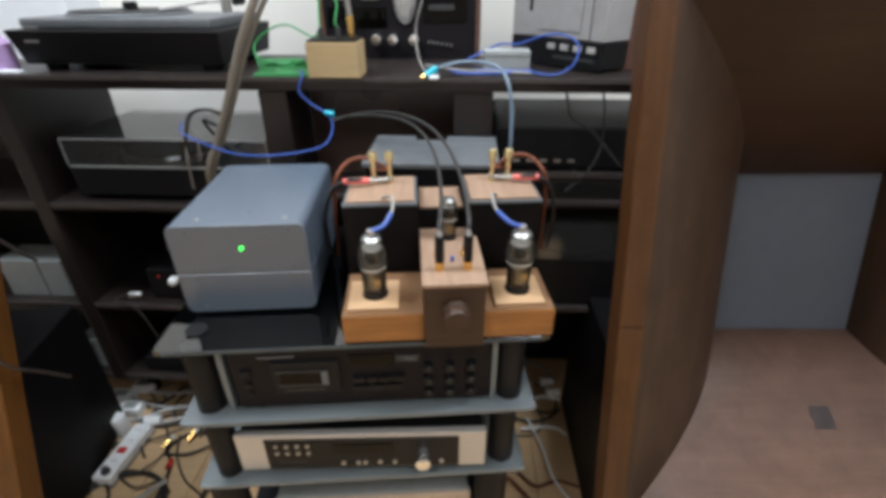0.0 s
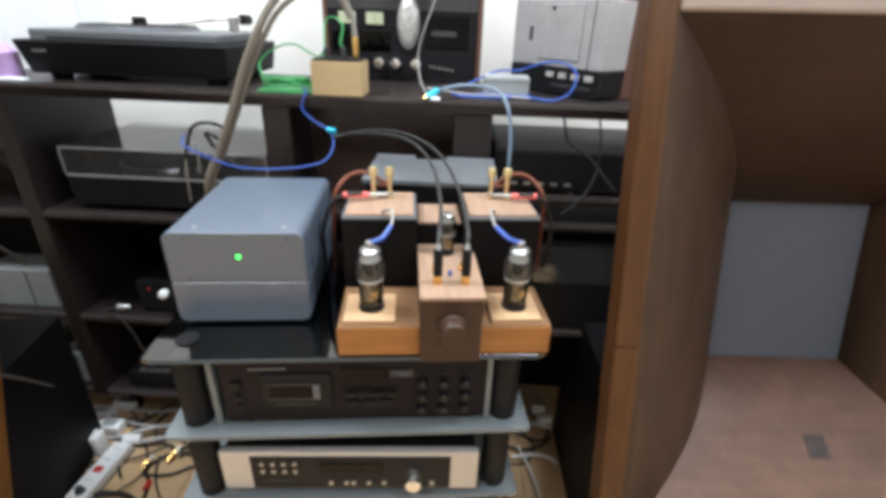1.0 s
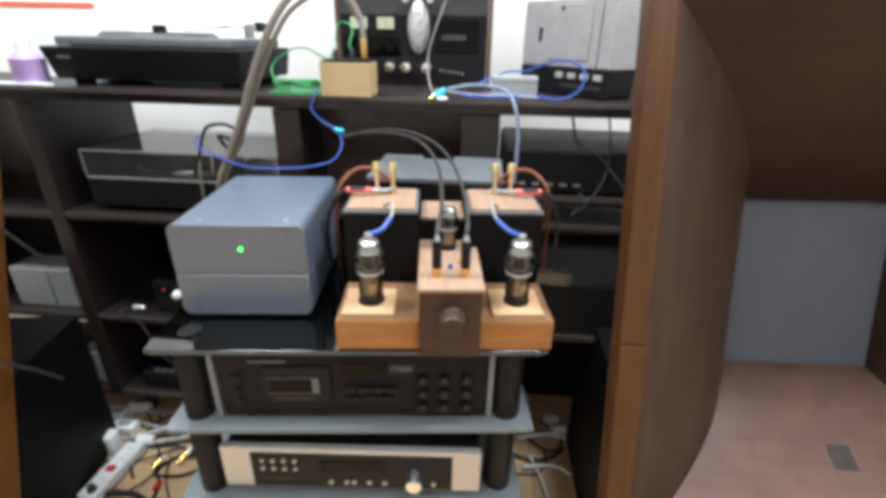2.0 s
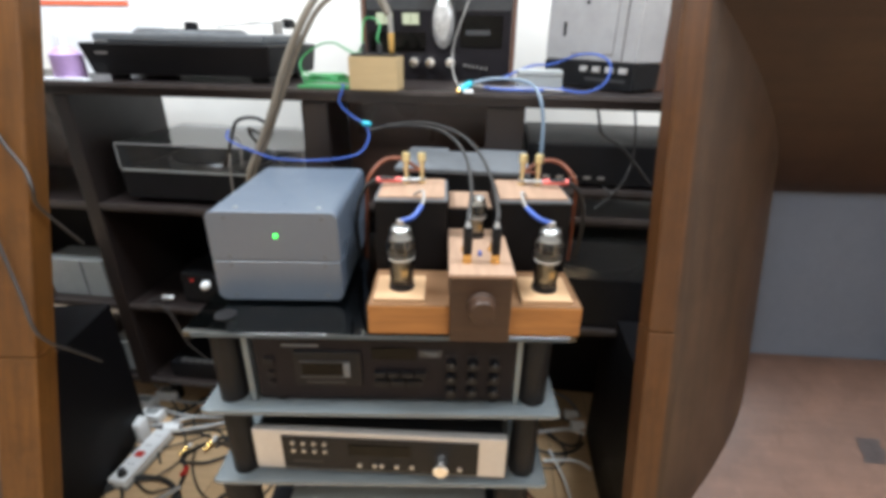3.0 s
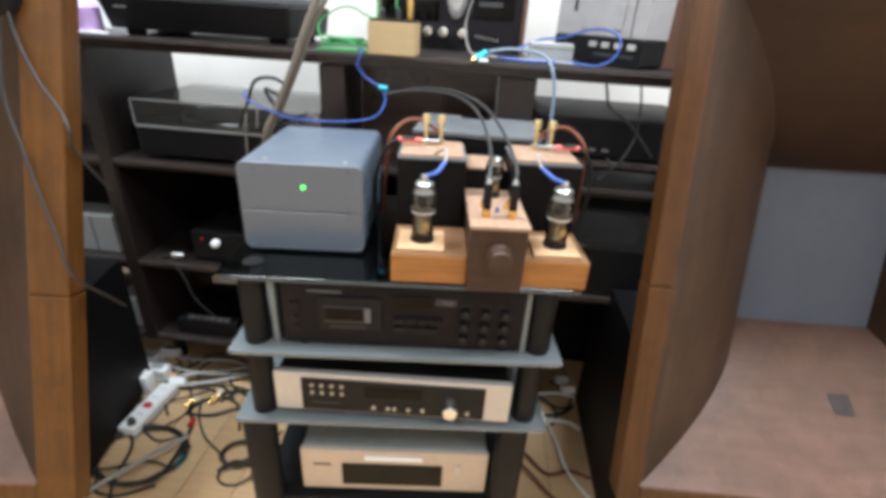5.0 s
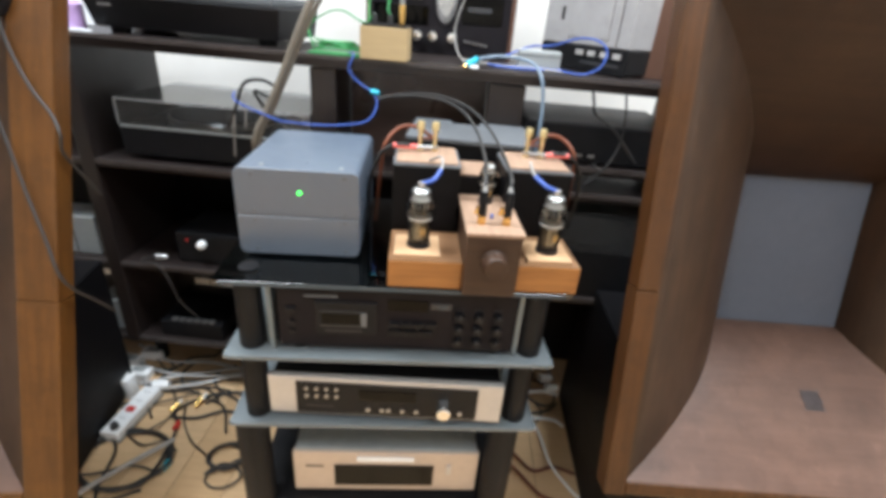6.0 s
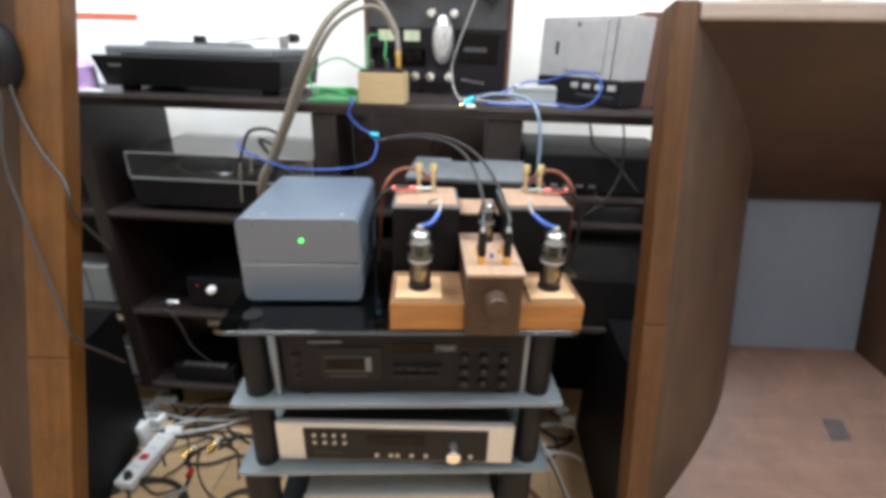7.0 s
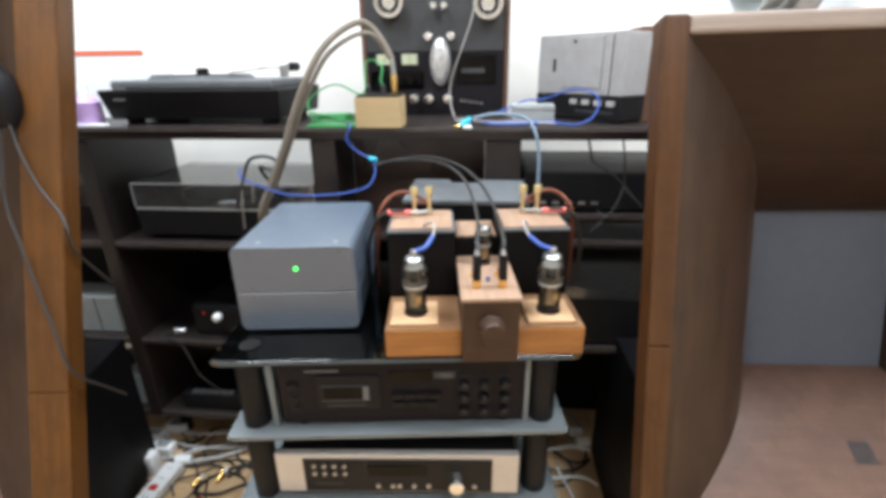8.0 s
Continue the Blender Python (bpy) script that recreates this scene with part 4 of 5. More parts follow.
part("sleeve", rod((-0.079, 0.49, UT + 0.112), (-0.082, 0.488, UT + 0.152), 0.0052, 16, 0.0045), STEEL, rc, smooth=True)

brd = thing("circuit_board", (-0.225, 0.50, UT), "small green board with a tangle of green wire", "circuit board")
part("board", box(-0.286, -0.170, 0.470, 0.530, UT, UT + 0.004), GREEN, brd)
rng = random.Random(4)
for k in range(5):
    a = rng.uniform(0, 6.28)
    pts = [(-0.228 + 0.05 * math.cos(a + j * 1.5) + rng.uniform(-0.01, 0.01), 0.500 + 0.024 * math.sin(a + j * 1.5), UT + 0.008 + 0.004 * k + rng.uniform(0, 0.006)) for j in range(6)]
    part("wire_turn", cord(pts, 0.0022, 6, 6), GREEN, brd, smooth=True)
cable("green_wire", [(-0.285, 0.51, UT + 0.012), (-0.306, 0.55, 1.081), (-0.262, 0.55, 1.114), (-0.225, 0.55, 1.120), (-0.191, 0.54, 1.106), (-0.160, 0.51, 1.101), (-0.140, 0.492, 1.122)], 0.002, GREEN, "thin green wire arching to the pine block")
cable("green_wire", [(-0.170, 0.52, UT + 0.006), (-0.176, 0.60, 1.10), (-0.185, 0.66, 1.165), (-0.165, 0.67, 1.175), (-0.125, 0.58, 1.16), (-0.112, 0.50, 1.13), (-0.105, 0.49, 1.122)], 0.0018, GREEN, "thin green wire looped above the pine block")

papers = thing("paper_box", (-0.90, 0.72, UT), "white printed carton with a red-orange stripe", "carton")
part("carton", box(-1.06, -0.80, 0.68, 0.80, UT, 1.212, 0.002), PAPER, papers)
part("stripe", box(-1.058, -0.802, 0.6785, 0.6798, 1.196, 1.208), ORANGE_RED, papers, "red-orange stripe")
lilac = thing("lilac_bottle", (-0.862, 0.51, UT), "small lilac plastic bottle with a white cap", "bottle")
part("bottle", lathe([(0.0001, 0), (0.032, 0.0), (0.034, 0.01), (0.034, 0.055), (0.016, 0.072), (0.0001, 0.072)], (-0.866, 0.515, UT), 28), PURPLE, lilac, smooth=True)
part("cap", lathe([(0.014, 0.072), (0.014, 0.096), (0.0001, 0.097)], (-0.866, 0.515, UT), 20), WHITE, lilac, "white cap", True)
pap = thing("paper_pad", (-0.86, 0.485, UT), "crumpled white paper lying on the shelf", "paper")
part("sheet", box(-0.93, -0.80, 0.475, 0.497, UT, UT + 0.006, 0.001), PAPER, pap)

# silver player on a black unit, turned towards the room
PLAN_S = Matrix.Translation((0.262, 0.715, UT)) @ pose(0, 0, 0, 0, 0, -50.0)
low = thing("black_control_unit", (0.15, 0.09, 0), "low black control unit with a row of silver buttons", "control unit", "", PLAN_S)
part("case", box(0.0, 0.258, 0.004, 0.14, 0.006, 0.058, 0.002), BLACK_METAL, low)
part("front_panel", box(-0.002, 0.260, 0.0, 0.006, 0.004, 0.060, 0.001), BLACK_PLASTIC, low)
for k in range(4):
    part("button", box(0.115 + 0.036 * k, 0.136 + 0.036 * k, -0.005, 0.001, 0.038, 0.050, 0.0015), SILVER, low, "silver button")
part("slot", box(0.13, 0.24, -0.001, 0.001, 0.020, 0.026), DARK_GREY, low)
for x in (0.03, 0.23):
    for y in (0.03, 0.12):
        part("foot", rod((x, y, 0.0), (x, y, 0.007), 0.01), BLACK_PLASTIC, low)
ply = thing("silver_player", (0.15, 0.09, 0.060), "tall pale silver player with a grooved front, on a black unit", "media player", "", PLAN_S)
part("case", box(0.0, 0.258, 0.006, 0.14, 0.0602, 0.196, 0.003), PLAYER_GREY, ply)
part("front_panel", box(-0.002, 0.222, 0.0, 0.008, 0.061, 0.198, 0.003), PLAYER_GREY, ply)
part("corner_strip", box(0.226, 0.260, -0.002, 0.008, 0.061, 0.198, 0.003), PLAYER_GREY, ply)
part("tray_door", box(0.080, 0.200, -0.003, 0.001, 0.075, 0.190, 0.003), PLAYER_GREY, ply, "raised front door")
part("latch", box(0.050, 0.058, -0.002, 0.001, 0.112, 0.142, 0.001), BLACK_PLASTIC, ply, "black slot")
part("lens", rod((0.118, -0.0025, 0.180), (0.118, -0.005, 0.180), 0.004, 14), BLACK_PLASTIC, ply, smooth=True)
wcase = thing("wooden_case", (0.60, 0.64, UT), "plain brown wooden case on the shelf unit", "wooden case")
part("case_body", box(0.470, 0.74, 0.575, 0.78, UT, 1.238, 0.003), CHEEK, wcase)

jb = thing("junction_box", (0.24, 0.57, UT), "small pale blue-grey plastic box among the cables", "junction box")
part("housing", box(0.190, 0.288, 0.545, 0.60, UT, UT + 0.042, 0.003), PALE_GREY, jb)
part("lid_seam", box(0.1895, 0.2885, 0.5445, 0.6005, UT + 0.030, UT + 0.0312), DARK_GREY, jb)
cable("blue_cable", [(0.155, 0.56, 1.052), (0.218, 0.60, 1.077), (0.263, 0.555, 1.085), (0.310, 0.515, 1.105), (0.349, 0.50, 1.106), (0.374, 0.49, 1.088), (0.365, 0.48, 1.053), (0.330, 0.48, 1.035), (0.289, 0.50, 1.036), (0.232, 0.53, 1.036), (0.17, 0.54, 1.034)], 0.0023, BLUE, "bright blue cable looped on the shelf top")
lead = thing("pale_cable", (0.07, 0.462, UT), "pale blue cable with a teal plug hanging over the edge", "cable", "loose cables")
pts = [(0.098, 0.468, 1.050), (0.141, 0.495, 1.056), (0.192, 0.50, 1.054), (0.222, 0.47, 1.046), (0.238, 0.445, 1.019), (0.246, 0.435, 0.975), (0.247, 0.425, 0.92), (0.246, 0.42, 0.87)]
part("sheath", cord(pts, 0.0036), PALE_BLUE, lead, smooth=True)
part("plug_sleeve", rod((0.072, 0.460, 1.036), (0.094, 0.467, 1.049), 0.0065, 16), TEAL, lead, "teal plug sleeve", True)
part("plug_tip", rod((0.064, 0.458, 1.031), (0.072, 0.460, 1.036), 0.0045, 14), GOLD, lead, "gold plug tip", True)
tag = thing("cable_tag", (0.088, 0.455, UT), "small white tag lying on the shelf edge", "tag")
part("card", box(0.079, 0.098, 0.447, 0.463, UT + 0.0002, UT + 0.006, 0.001), WHITE, tag)
cable("white_lead", [(0.30, 0.50, 1.034), (0.22, 0.51, 1.036), (0.15, 0.53, 1.034), (0.11, 0.56, 1.034), (0.06, 0.60, 1.034)], 0.0028, GREY_WIRE, "pale grey lead lying on the shelf top")
cable("blue_lead", [(0.29, 0.53, 1.035), (0.21, 0.49, 1.035), (0.14, 0.482, 1.037), (0.12, 0.52, 1.036)], 0.003, BLUE, "thin dark blue lead lying on the shelf top")
cable("grey_lead", [(0.095, 0.735, 1.32), (0.085, 0.715, 1.27), (0.060, 0.705, 1.20), (0.035, 0.70, 1.13), (0.030, 0.69, 1.085), (0.045, 0.60, 1.05), (0.066, 0.51, 1.034)], 0.0018, GREY_WIRE, "grey lead hanging down the tape recorder")

# the thick pair that arches over the shelf
cable("thick_cable", [(-0.415, 0.45, 0.77), (-0.404, 0.42, 0.837), (-0.366, 0.42, 0.912), (-0.325, 0.415, 0.990), (-0.285, 0.41, 1.076), (-0.248, 0.41, 1.145), (-0.217, 0.42, 1.195), (-0.183, 0.44, 1.229), (-0.147, 0.47, 1.249), (-0.121, 0.485, 1.237), (-0.098, 0.489, 1.205), (-0.083, 0.489, 1.176)], 0.0076, TAUPE, "thick taupe cable arching up to the pine block")
cable("thick_cable", [(-0.405, 0.46, 0.77), (-0.398, 0.433, 0.837), (-0.358, 0.432, 0.912), (-0.317, 0.426, 0.990), (-0.277, 0.421, 1.070), (-0.243, 0.421, 1.132), (-0.210, 0.428, 1.182), (-0.172, 0.445, 1.213), (-0.135, 0.47, 1.228), (-0.110, 0.485, 1.215), (-0.088, 0.49, 1.178)], 0.0050, TAUPE, "thinner taupe cable beside the thick one")
bl = thing("blue_cable", (-0.18, 0.455, UT), "thin blue cable with a teal joint hanging from the shelf", "cable", "loose cables")
part("sheath", cord([(-0.205, 0.52, 1.034), (-0.180, 0.46, 1.036), (-0.188, 0.450, 1.005), (-0.167, 0.45, 0.980), (-0.133, 0.44, 0.962), (-0.121, 0.43, 0.938), (-0.134, 0.41, 0.908), (-0.174, 0.395, 0.896), (-0.234, 0.37, 0.8945), (-0.290, 0.37, 0.8945), (-0.345, 0.40, 0.892), (-0.449, 0.44, 0.915), (-0.47, 0.48, 0.93)], 0.0020), BLUE, bl, smooth=True)
part("joint", rod((-0.136, 0.441, 0.964), (-0.118, 0.438, 0.962), 0.0055, 14), TEAL, bl, "teal joint", True)

# signal pair down to the amplifier
W = RACK @ Vector((0.126, 0.024, 0.904))
V = RACK @ Vector((0.166, 0.024, 0.904))
cable("signal_cable", [(-0.122, 0.438, 0.952), (-0.073, 0.43, 0.961), (-0.017, 0.40, 0.969), (0.035, 0.36, 0.971), (0.075, 0.31, 0.962), (0.104, 0.24, 0.943), (0.120, 0.13, 0.925), (W.x, W.y + 0.02, 0.915), tuple(W)], 0.0029, BLACK_WIRE, "dark grey signal cable arching down to a phono plug")
cable("signal_cable", [(-0.122, 0.436, 0.948), (-0.066, 0.43, 0.965), (-0.005, 0.41, 0.974), (0.048, 0.375, 0.973), (0.092, 0.335, 0.962), (0.126, 0.27, 0.945), (0.150, 0.17, 0.928), (V.x, V.y + 0.02, 0.915), tuple(V)], 0.0029, BLACK_WIRE, "dark grey signal cable arching down to a phono plug")

# slate-grey unit on the middle shelf
lid = thing("grey_unit", (0.09, 0.37, 0.730), "dark unit with a notched slate-grey lid behind the transformers", "audio unit")
part("body", box(-0.028, 0.212, 0.288, 0.452, 0.731, 0.902, 0.003), BLACK_METAL, lid)
own = box(-0.034, 0.218, 0.282, 0.435, 0.9025, 0.912, 0.002)
own = box(-0.034, 0.050, 0.4355, 0.464, 0.9025, 0.912, 0.002, 2, own)
own = box(0.115, 0.218, 0.4355, 0.464, 0.9025, 0.912, 0.002, 2, own)
part("lid", own, SLAB_GREY, lid, "slate-grey lid with a notch")

# speaker leads at the terminals
for cx, s in ((0.040, -1), (0.239, 1)):
    z = 0.905
    cable("speaker_lead", [(cx - s * 0.012, 0.205, z + 0.022), (cx + s * 0.022, 0.212, z + 0.040), (cx + s * 0.055, 0.215, z + 0.034), (cx + s * 0.078, 0.20, z + 0.006), (cx + s * 0.085, 0.21, z - 0.05), (cx + s * 0.095, 0.24, z - 0.16)], 0.0034, BROWN_WIRE, "brown speaker lead bent over from a terminal", RACK)
    red = thing("speaker_lead", (cx, 0.2, z), "dark speaker lead with a red sleeve and bare end", "cable", "loose cables", RACK)
    part("sheath", cord([(cx + s * 0.020, 0.190, z + 0.009), (cx + s * 0.055, 0.185, z + 0.012), (cx + s * 0.085, 0.195, z - 0.01), (cx + s * 0.105, 0.215, z - 0.07), (cx + s * 0.110, 0.25, z - 0.16)], 0.0036), BLACK_WIRE, red, smooth=True)
    part("sleeve", rod((cx + s * 0.020, 0.190, z + 0.009), (cx + s * 0.062, 0.1855, z + 0.0105), 0.0050, 14), RED_SLEEVE, red, "red sleeve", True)
    part("bare_end", rod((cx - s * 0.010, 0.198, z + 0.008), (cx + s * 0.022, 0.190, z + 0.009), 0.003, 10), STEEL, red, "bright bare end", True)

# ---- in the bays of the shelf unit ----
dk = thing("small_amplifier", (-0.62, 0.56, 0.432), "small black amplifier with a bright metal ball knob", "amplifier")
part("case", box(-0.70, -0.52, 0.505, 0.70, 0.438, 0.525, 0.003), BLACK_METAL, dk)
# plain white on the metal ball puts its bright glint into the colour
part("ball_knob", lathe([(0.004, 0.0), (0.005, 0.006), (0.011, 0.010), (0.0125, 0.018), (0.010, 0.027), (0.0001, 0.031)], (-0.618, 0.505, 0.503), 24, (0, -1, 0)), WHITE, dk, "ball knob, metal glint put in as white", True)
part("signal_lamp", rod((-0.667, 0.505, 0.506), (-0.667, 0.501, 0.506), 0.003, 10), RED, dk, "small red lamp")
for x in (-0.68, -0.54):
    for y in (0.53, 0.68):
        part("foot", rod((x, y, 0.432), (x, y, 0.439), 0.01), BLACK_PLASTIC, dk)
kn = thing("spare_plug", (-0.745, 0.50, 0.432), "metal plug lying at the end of a grey lead", "plug")
part("plug_body", rod((-0.765, 0.500, 0.444), (-0.735, 0.505, 0.444), 0.011, 18, 0.007, 0.001), STEEL, kn, smooth=True)
cable("grey_lead", [(-0.77, 0.50, 0.444), (-0.80, 0.49, 0.437), (-0.79, 0.478, 0.435), (-0.74, 0.466, 0.436), (-0.715, 0.464, 0.39), (-0.70, 0.47, 0.32), (-0.665, 0.49, 0.25)], 0.0022, DIM_WIRE, "grey lead hanging down in front of the bay")
sw = thing("network_switch", (-0.70, 0.55, 0.172), "flat black switch box with silver keys along its top", "switch box")
part("case", box(-0.79, -0.60, 0.49, 0.66, 0.172, 0.226, 0.004), BLACK_PLASTIC, sw)
for k in range(6):
    part("key", box(-0.757 + 0.023 * k, -0.740 + 0.023 * k, 0.495, 0.510, 0.226, 0.233, 0.001), STEEL, sw)
for x0, x1, z0, z1, y in ((-1.105, -0.928, 0.432, 0.548, 0.50), (-0.985, -0.915, 0.172, 0.276, 0.50)):
    ad = thing("power_box", ((x0 + x1) / 2, y + 0.04, z0), "pale grey plastic power box in the shelf bay", "power box", "power boxes")
    part("housing", box(x0, x1, y, y + 0.09, z0, z1, 0.004), PALE_GREY, ad)
    part("seam", box(x0 + (x1 - x0) * 0.62, x0 + (x1 - x0) * 0.62 + 0.003, y - 0.001, y + 0.002, z0 + 0.004, z1 - 0.004), DARK_GREY, ad)
cable("black_lead", [(-0.50, 0.49, 0.84), (-0.46, 0.46, 0.90), (-0.43, 0.45, 0.955), (-0.385, 0.45, 0.965), (-0.355, 0.455, 0.945), (-0.37, 0.47, 0.92), (-0.42, 0.48, 0.935), (-0.40, 0.49, 0.89), (-0.345, 0.485, 0.85)], 0.004, BLACK_WIRE, "black lead coiled beside the dust cover")
cable("white_lead", [(-0.49, 0.487, 0.77), (-0.475, 0.47, 0.85), (-0.465, 0.475, 0.92), (-0.45, 0.485, 0.90), (-0.455, 0.487, 0.84)], 0.0022, GREY_WIRE, "thin pale lead beside the dust cover")

amp_r = thing("black_receiver", (0.37, 0.6, 0.830), "flat black receiver on the upper shelf", "receiver")
part("case", box(0.222, 0.60, 0.49, 0.78, 0.840, 0.922, 0.003), BLACK_METAL, amp_r)
part("front_panel", box(0.220, 0.602, 0.484, 0.491, 0.838, 0.924, 0.002), BLACK_PLASTIC, amp_r)
part("top_plate", box(0.23, 0.59, 0.495, 0.775, 0.9222, 0.926), DARK_GREY, amp_r, "dusty dark top plate")
for k in range(5):
    part("key", box(0.26 + 0.03 * k, 0.275 + 0.03 * k, 0.481, 0.485, 0.851, 0.857), STEEL, amp_r)
for x in (0.25, 0.57):
    part("foot", rod((x, 0.52, 0.830), (x, 0.52, 0.841), 0.012), BLACK_PLASTIC, amp_r)
    part("foot", rod((x, 0.75, 0.830), (x, 0.75, 0.841), 0.012), BLACK_PLASTIC, amp_r)
amp_s = thing("covered_player", (0.44, 0.6, 0.465), "black player under a smoky clear cover", "record player")
part("plinth", box(0.30, 0.60, 0.485, 0.76, 0.467, 0.600, 0.003), BLACK_PLASTIC, amp_s)
for d in ((0.30, 0.60, 0.485, 0.488), (0.30, 0.303, 0.488, 0.76), (0.597, 0.60, 0.488, 0.76)):
    part("cover_side", box(*d, 0.6005, 0.70), ACRYLIC, amp_s, "smoky clear cover")
part("cover_top", box(0.30, 0.60, 0.485, 0.76, 0.7002, 0.703), ACRYLIC, amp_s, "smoky clear cover")
part("platter", rod((0.43, 0.62, 0.600), (0.43, 0.62, 0.618), 0.12, 40), DARK_GREY, amp_s, smooth=True)
for pts, r in (([(0.356, 0.46, 1.004), (0.360, 0.452, 0.985), (0.372, 0.455, 0.955), (0.420, 0.462, 0.925), (0.462, 0.462, 0.880), (0.490, 0.468, 0.85)], 0.003),
               ([(0.43, 0.462, 1.004), (0.437, 0.455, 0.96), (0.441, 0.46, 0.90), (0.425, 0.462, 0.84), (0.38, 0.464, 0.79)], 0.0022),
               ([(0.39, 0.464, 0.842), (0.41, 0.455, 0.83), (0.43, 0.455, 0.86), (0.445, 0.462, 0.90)], 0.002)):
    cable("grey_lead", pts, r, BLACK_WIRE, "thin dark lead hanging across the open bay")

# ---- horn leads, drivers and small things ----
cable("horn_lead", [(-0.607, 0.064, 1.095), (-0.596, 0.055, 1.045), (-0.573, 0.046, 0.990), (-0.545, 0.040, 0.949), (-0.533, 0.032, 0.920), (-0.544, 0.040, 0.893), (-0.547, 0.060, 0.860), (-0.548, 0.10, 0.80)], 0.0026, DIM_WIRE, "dark lead running down across the horn edge")
cable("horn_lead", [(-0.618, 0.060, 1.085), (-0.620, 0.029, 0.976), (-0.600, 0.010, 0.895), (-0.580, -0.006, 0.825), (-0.560, -0.020, 0.765), (-0.545, -0.032, 0.715), (-0.540, -0.022, 0.680), (-0.545, 0.02, 0.630), (-0.547, 0.06, 0.580)], 0.0026, DIM_WIRE, "dark lead running down across the horn edge")

# small things on and beside the horns
blob = thing("speaker_plug", (-0.615, 0.075, 1.085), "round black rubber plug where the horn leads start", "plug")
part("rubber_body", lathe([(0.0001, -0.050), (0.020, -0.047), (0.030, -0.028), (0.032, 0.0), (0.028, 0.028), (0.016, 0.045), (0.0001, 0.050)], (-0.622, 0.072, 1.128), 24), BLACK_PLASTIC, blob, smooth=True)
PLAN_T = plan_r
drv = thing("horn_driver", (-0.26, 0.06, 0.4315), "silver compression driver lying on top of the horn", "horn driver", "", PLAN_T)
part("driver_body", lathe([(0.0001, 0.0), (0.040, 0.0), (0.042, 0.006), (0.042, 0.034), (0.032, 0.040), (0.030, 0.055), (0.0001, 0.056)], (-0.27, 0.05, 0.474), 32, (0.9, 0.35, 0.0)), STEEL, drv, "dull silver magnet", True)
part("driver_flare", lathe([(0.022, 0.0), (0.026, 0.02), (0.036, 0.045), (0.039, 0.046), (0.028, 0.02), (0.024, 0.0)], (-0.275, 0.048, 0.474), 32, (-0.9, -0.35, 0.0)), PALE_GREY, drv, "pale flared mouth", True)
pbx = thing("pale_carton", (-0.05, 0.09, 0.4315), "pale blue-white carton lying on top of the horn", "carton", "", PLAN_T)
part("carton_body", box(-0.17, 0.10, 0.02, 0.20, 0.432, 0.4815, 0.002), PAPER, pbx)
part("carton_band", box(-0.171, 0.101, 0.019, 0.0196, 0.4715, 0.481), BLUE, pbx, "dark blue band")

# ---- on the floor ----
LYING = Matrix.Translation((0.004, -0.05, 0))
PLAN_P = Matrix.Translation((-0.803, 0.320, 0)) @ pose(0, 0, 0, 0, 0, -3.0)
strip = thing("power_strip", (0, 0, 0), "white power strip with a red rocker switch on the floor", "power strip", "", PLAN_P)
part("housing", box(-0.027, 0.027, -0.098, 0.088, 0.0, 0.036, 0.006, 3), WHITE, strip, "white plastic housing", True)
part("rim", box(-0.0285, 0.0285, -0.0995, 0.0895, 0.004, 0.014, 0.002), PALE_GREY, strip)
part("rocker_switch", box(-0.012, 0.012, -0.018, 0.000, 0.0355, 0.041, 0.002), RED, strip, "red rocker switch")
for y in (-0.074, -0.042, 0.025, 0.062):
    so = part("socket", lathe([(0.019, 0.0), (0.019, 0.0008), (0.017, 0.0014), (0.0165, 0.0004), (0.0001, 0.0004)], (0, y, 0.036), 24), WHITE, strip, "", True)
    for dx in (-0.006, 0.006):
        part("pin_hole", rod((dx, y, 0.0364), (dx, y, 0.0370), 0.0022, 8), BLACK_PLASTIC, so)
pg = thing("mains_plug", (-0.79, 0.47, 0), "white mains plug at the end of the power strip", "plug", "mains plugs", plan=LYING)
part("plug_body", rod((-0.815, 0.476, 0.020), (-0.770, 0.486, 0.020), 0.019, 20, 0.014, 0.002), WHITE, pg, smooth=True)
pg2 = thing("mains_plug", (-0.81, 0.29, 0), "dark plug standing in the power strip", "plug", "mains plugs", plan=LYING)
part("plug_body", rod((-0.806, 0.292, 0.037), (-0.805, 0.290, 0.056), 0.012, 20, 0.009, 0.002), DARK_GREY, pg2, smooth=True)
for x, y, a in ((-0.952, 0.575, 0.3), (-0.890, 0.525, -0.2), (-0.905, 0.625, 0.1)):
    ad = thing("mains_adapter", (x, y, 0), "white mains adapter lying on the floor", "adapter", "mains adapters", plan=LYING)
    part("adapter_body", box(x - 0.035, x + 0.035, y - 0.02, y + 0.02, 0.0, 0.034, 0.005), WHITE, ad, smooth=True)
    part("label_plate", box(x - 0.02, x + 0.02, y - 0.012, y + 0.012, 0.0342, 0.0348), PALE_GREY, ad)
for x, y in ((-0.709, 0.407), (-0.652, 0.445), (-0.649, 0.432)):
    bp = thing("phono_plug", (x, y, 0), "gold phono plug lying on the floor", "phono plug", "phono plugs", plan=LYING)
    part("barrel", rod((x - 0.006, y - 0.012, 0.010), (x + 0.004, y + 0.014, 0.016), 0.0062, 16), GOLD, bp, "gold barrel", True)
    part("tail", rod((x + 0.004, y + 0.014, 0.016), (x + 0.008, y + 0.026, 0.016), 0.005, 12), WHITE, bp, smooth=True)
ta = thing("mains_adapter", (-0.878, 0.448, 0), "white mains adapter standing beside the power strip", "adapter", "mains adapters", plan=LYING)
part("adapter_body", box(-0.905, -0.852, 0.425, 0.466, 0.0, 0.075, 0.007, 3), WHITE, ta, smooth=True)
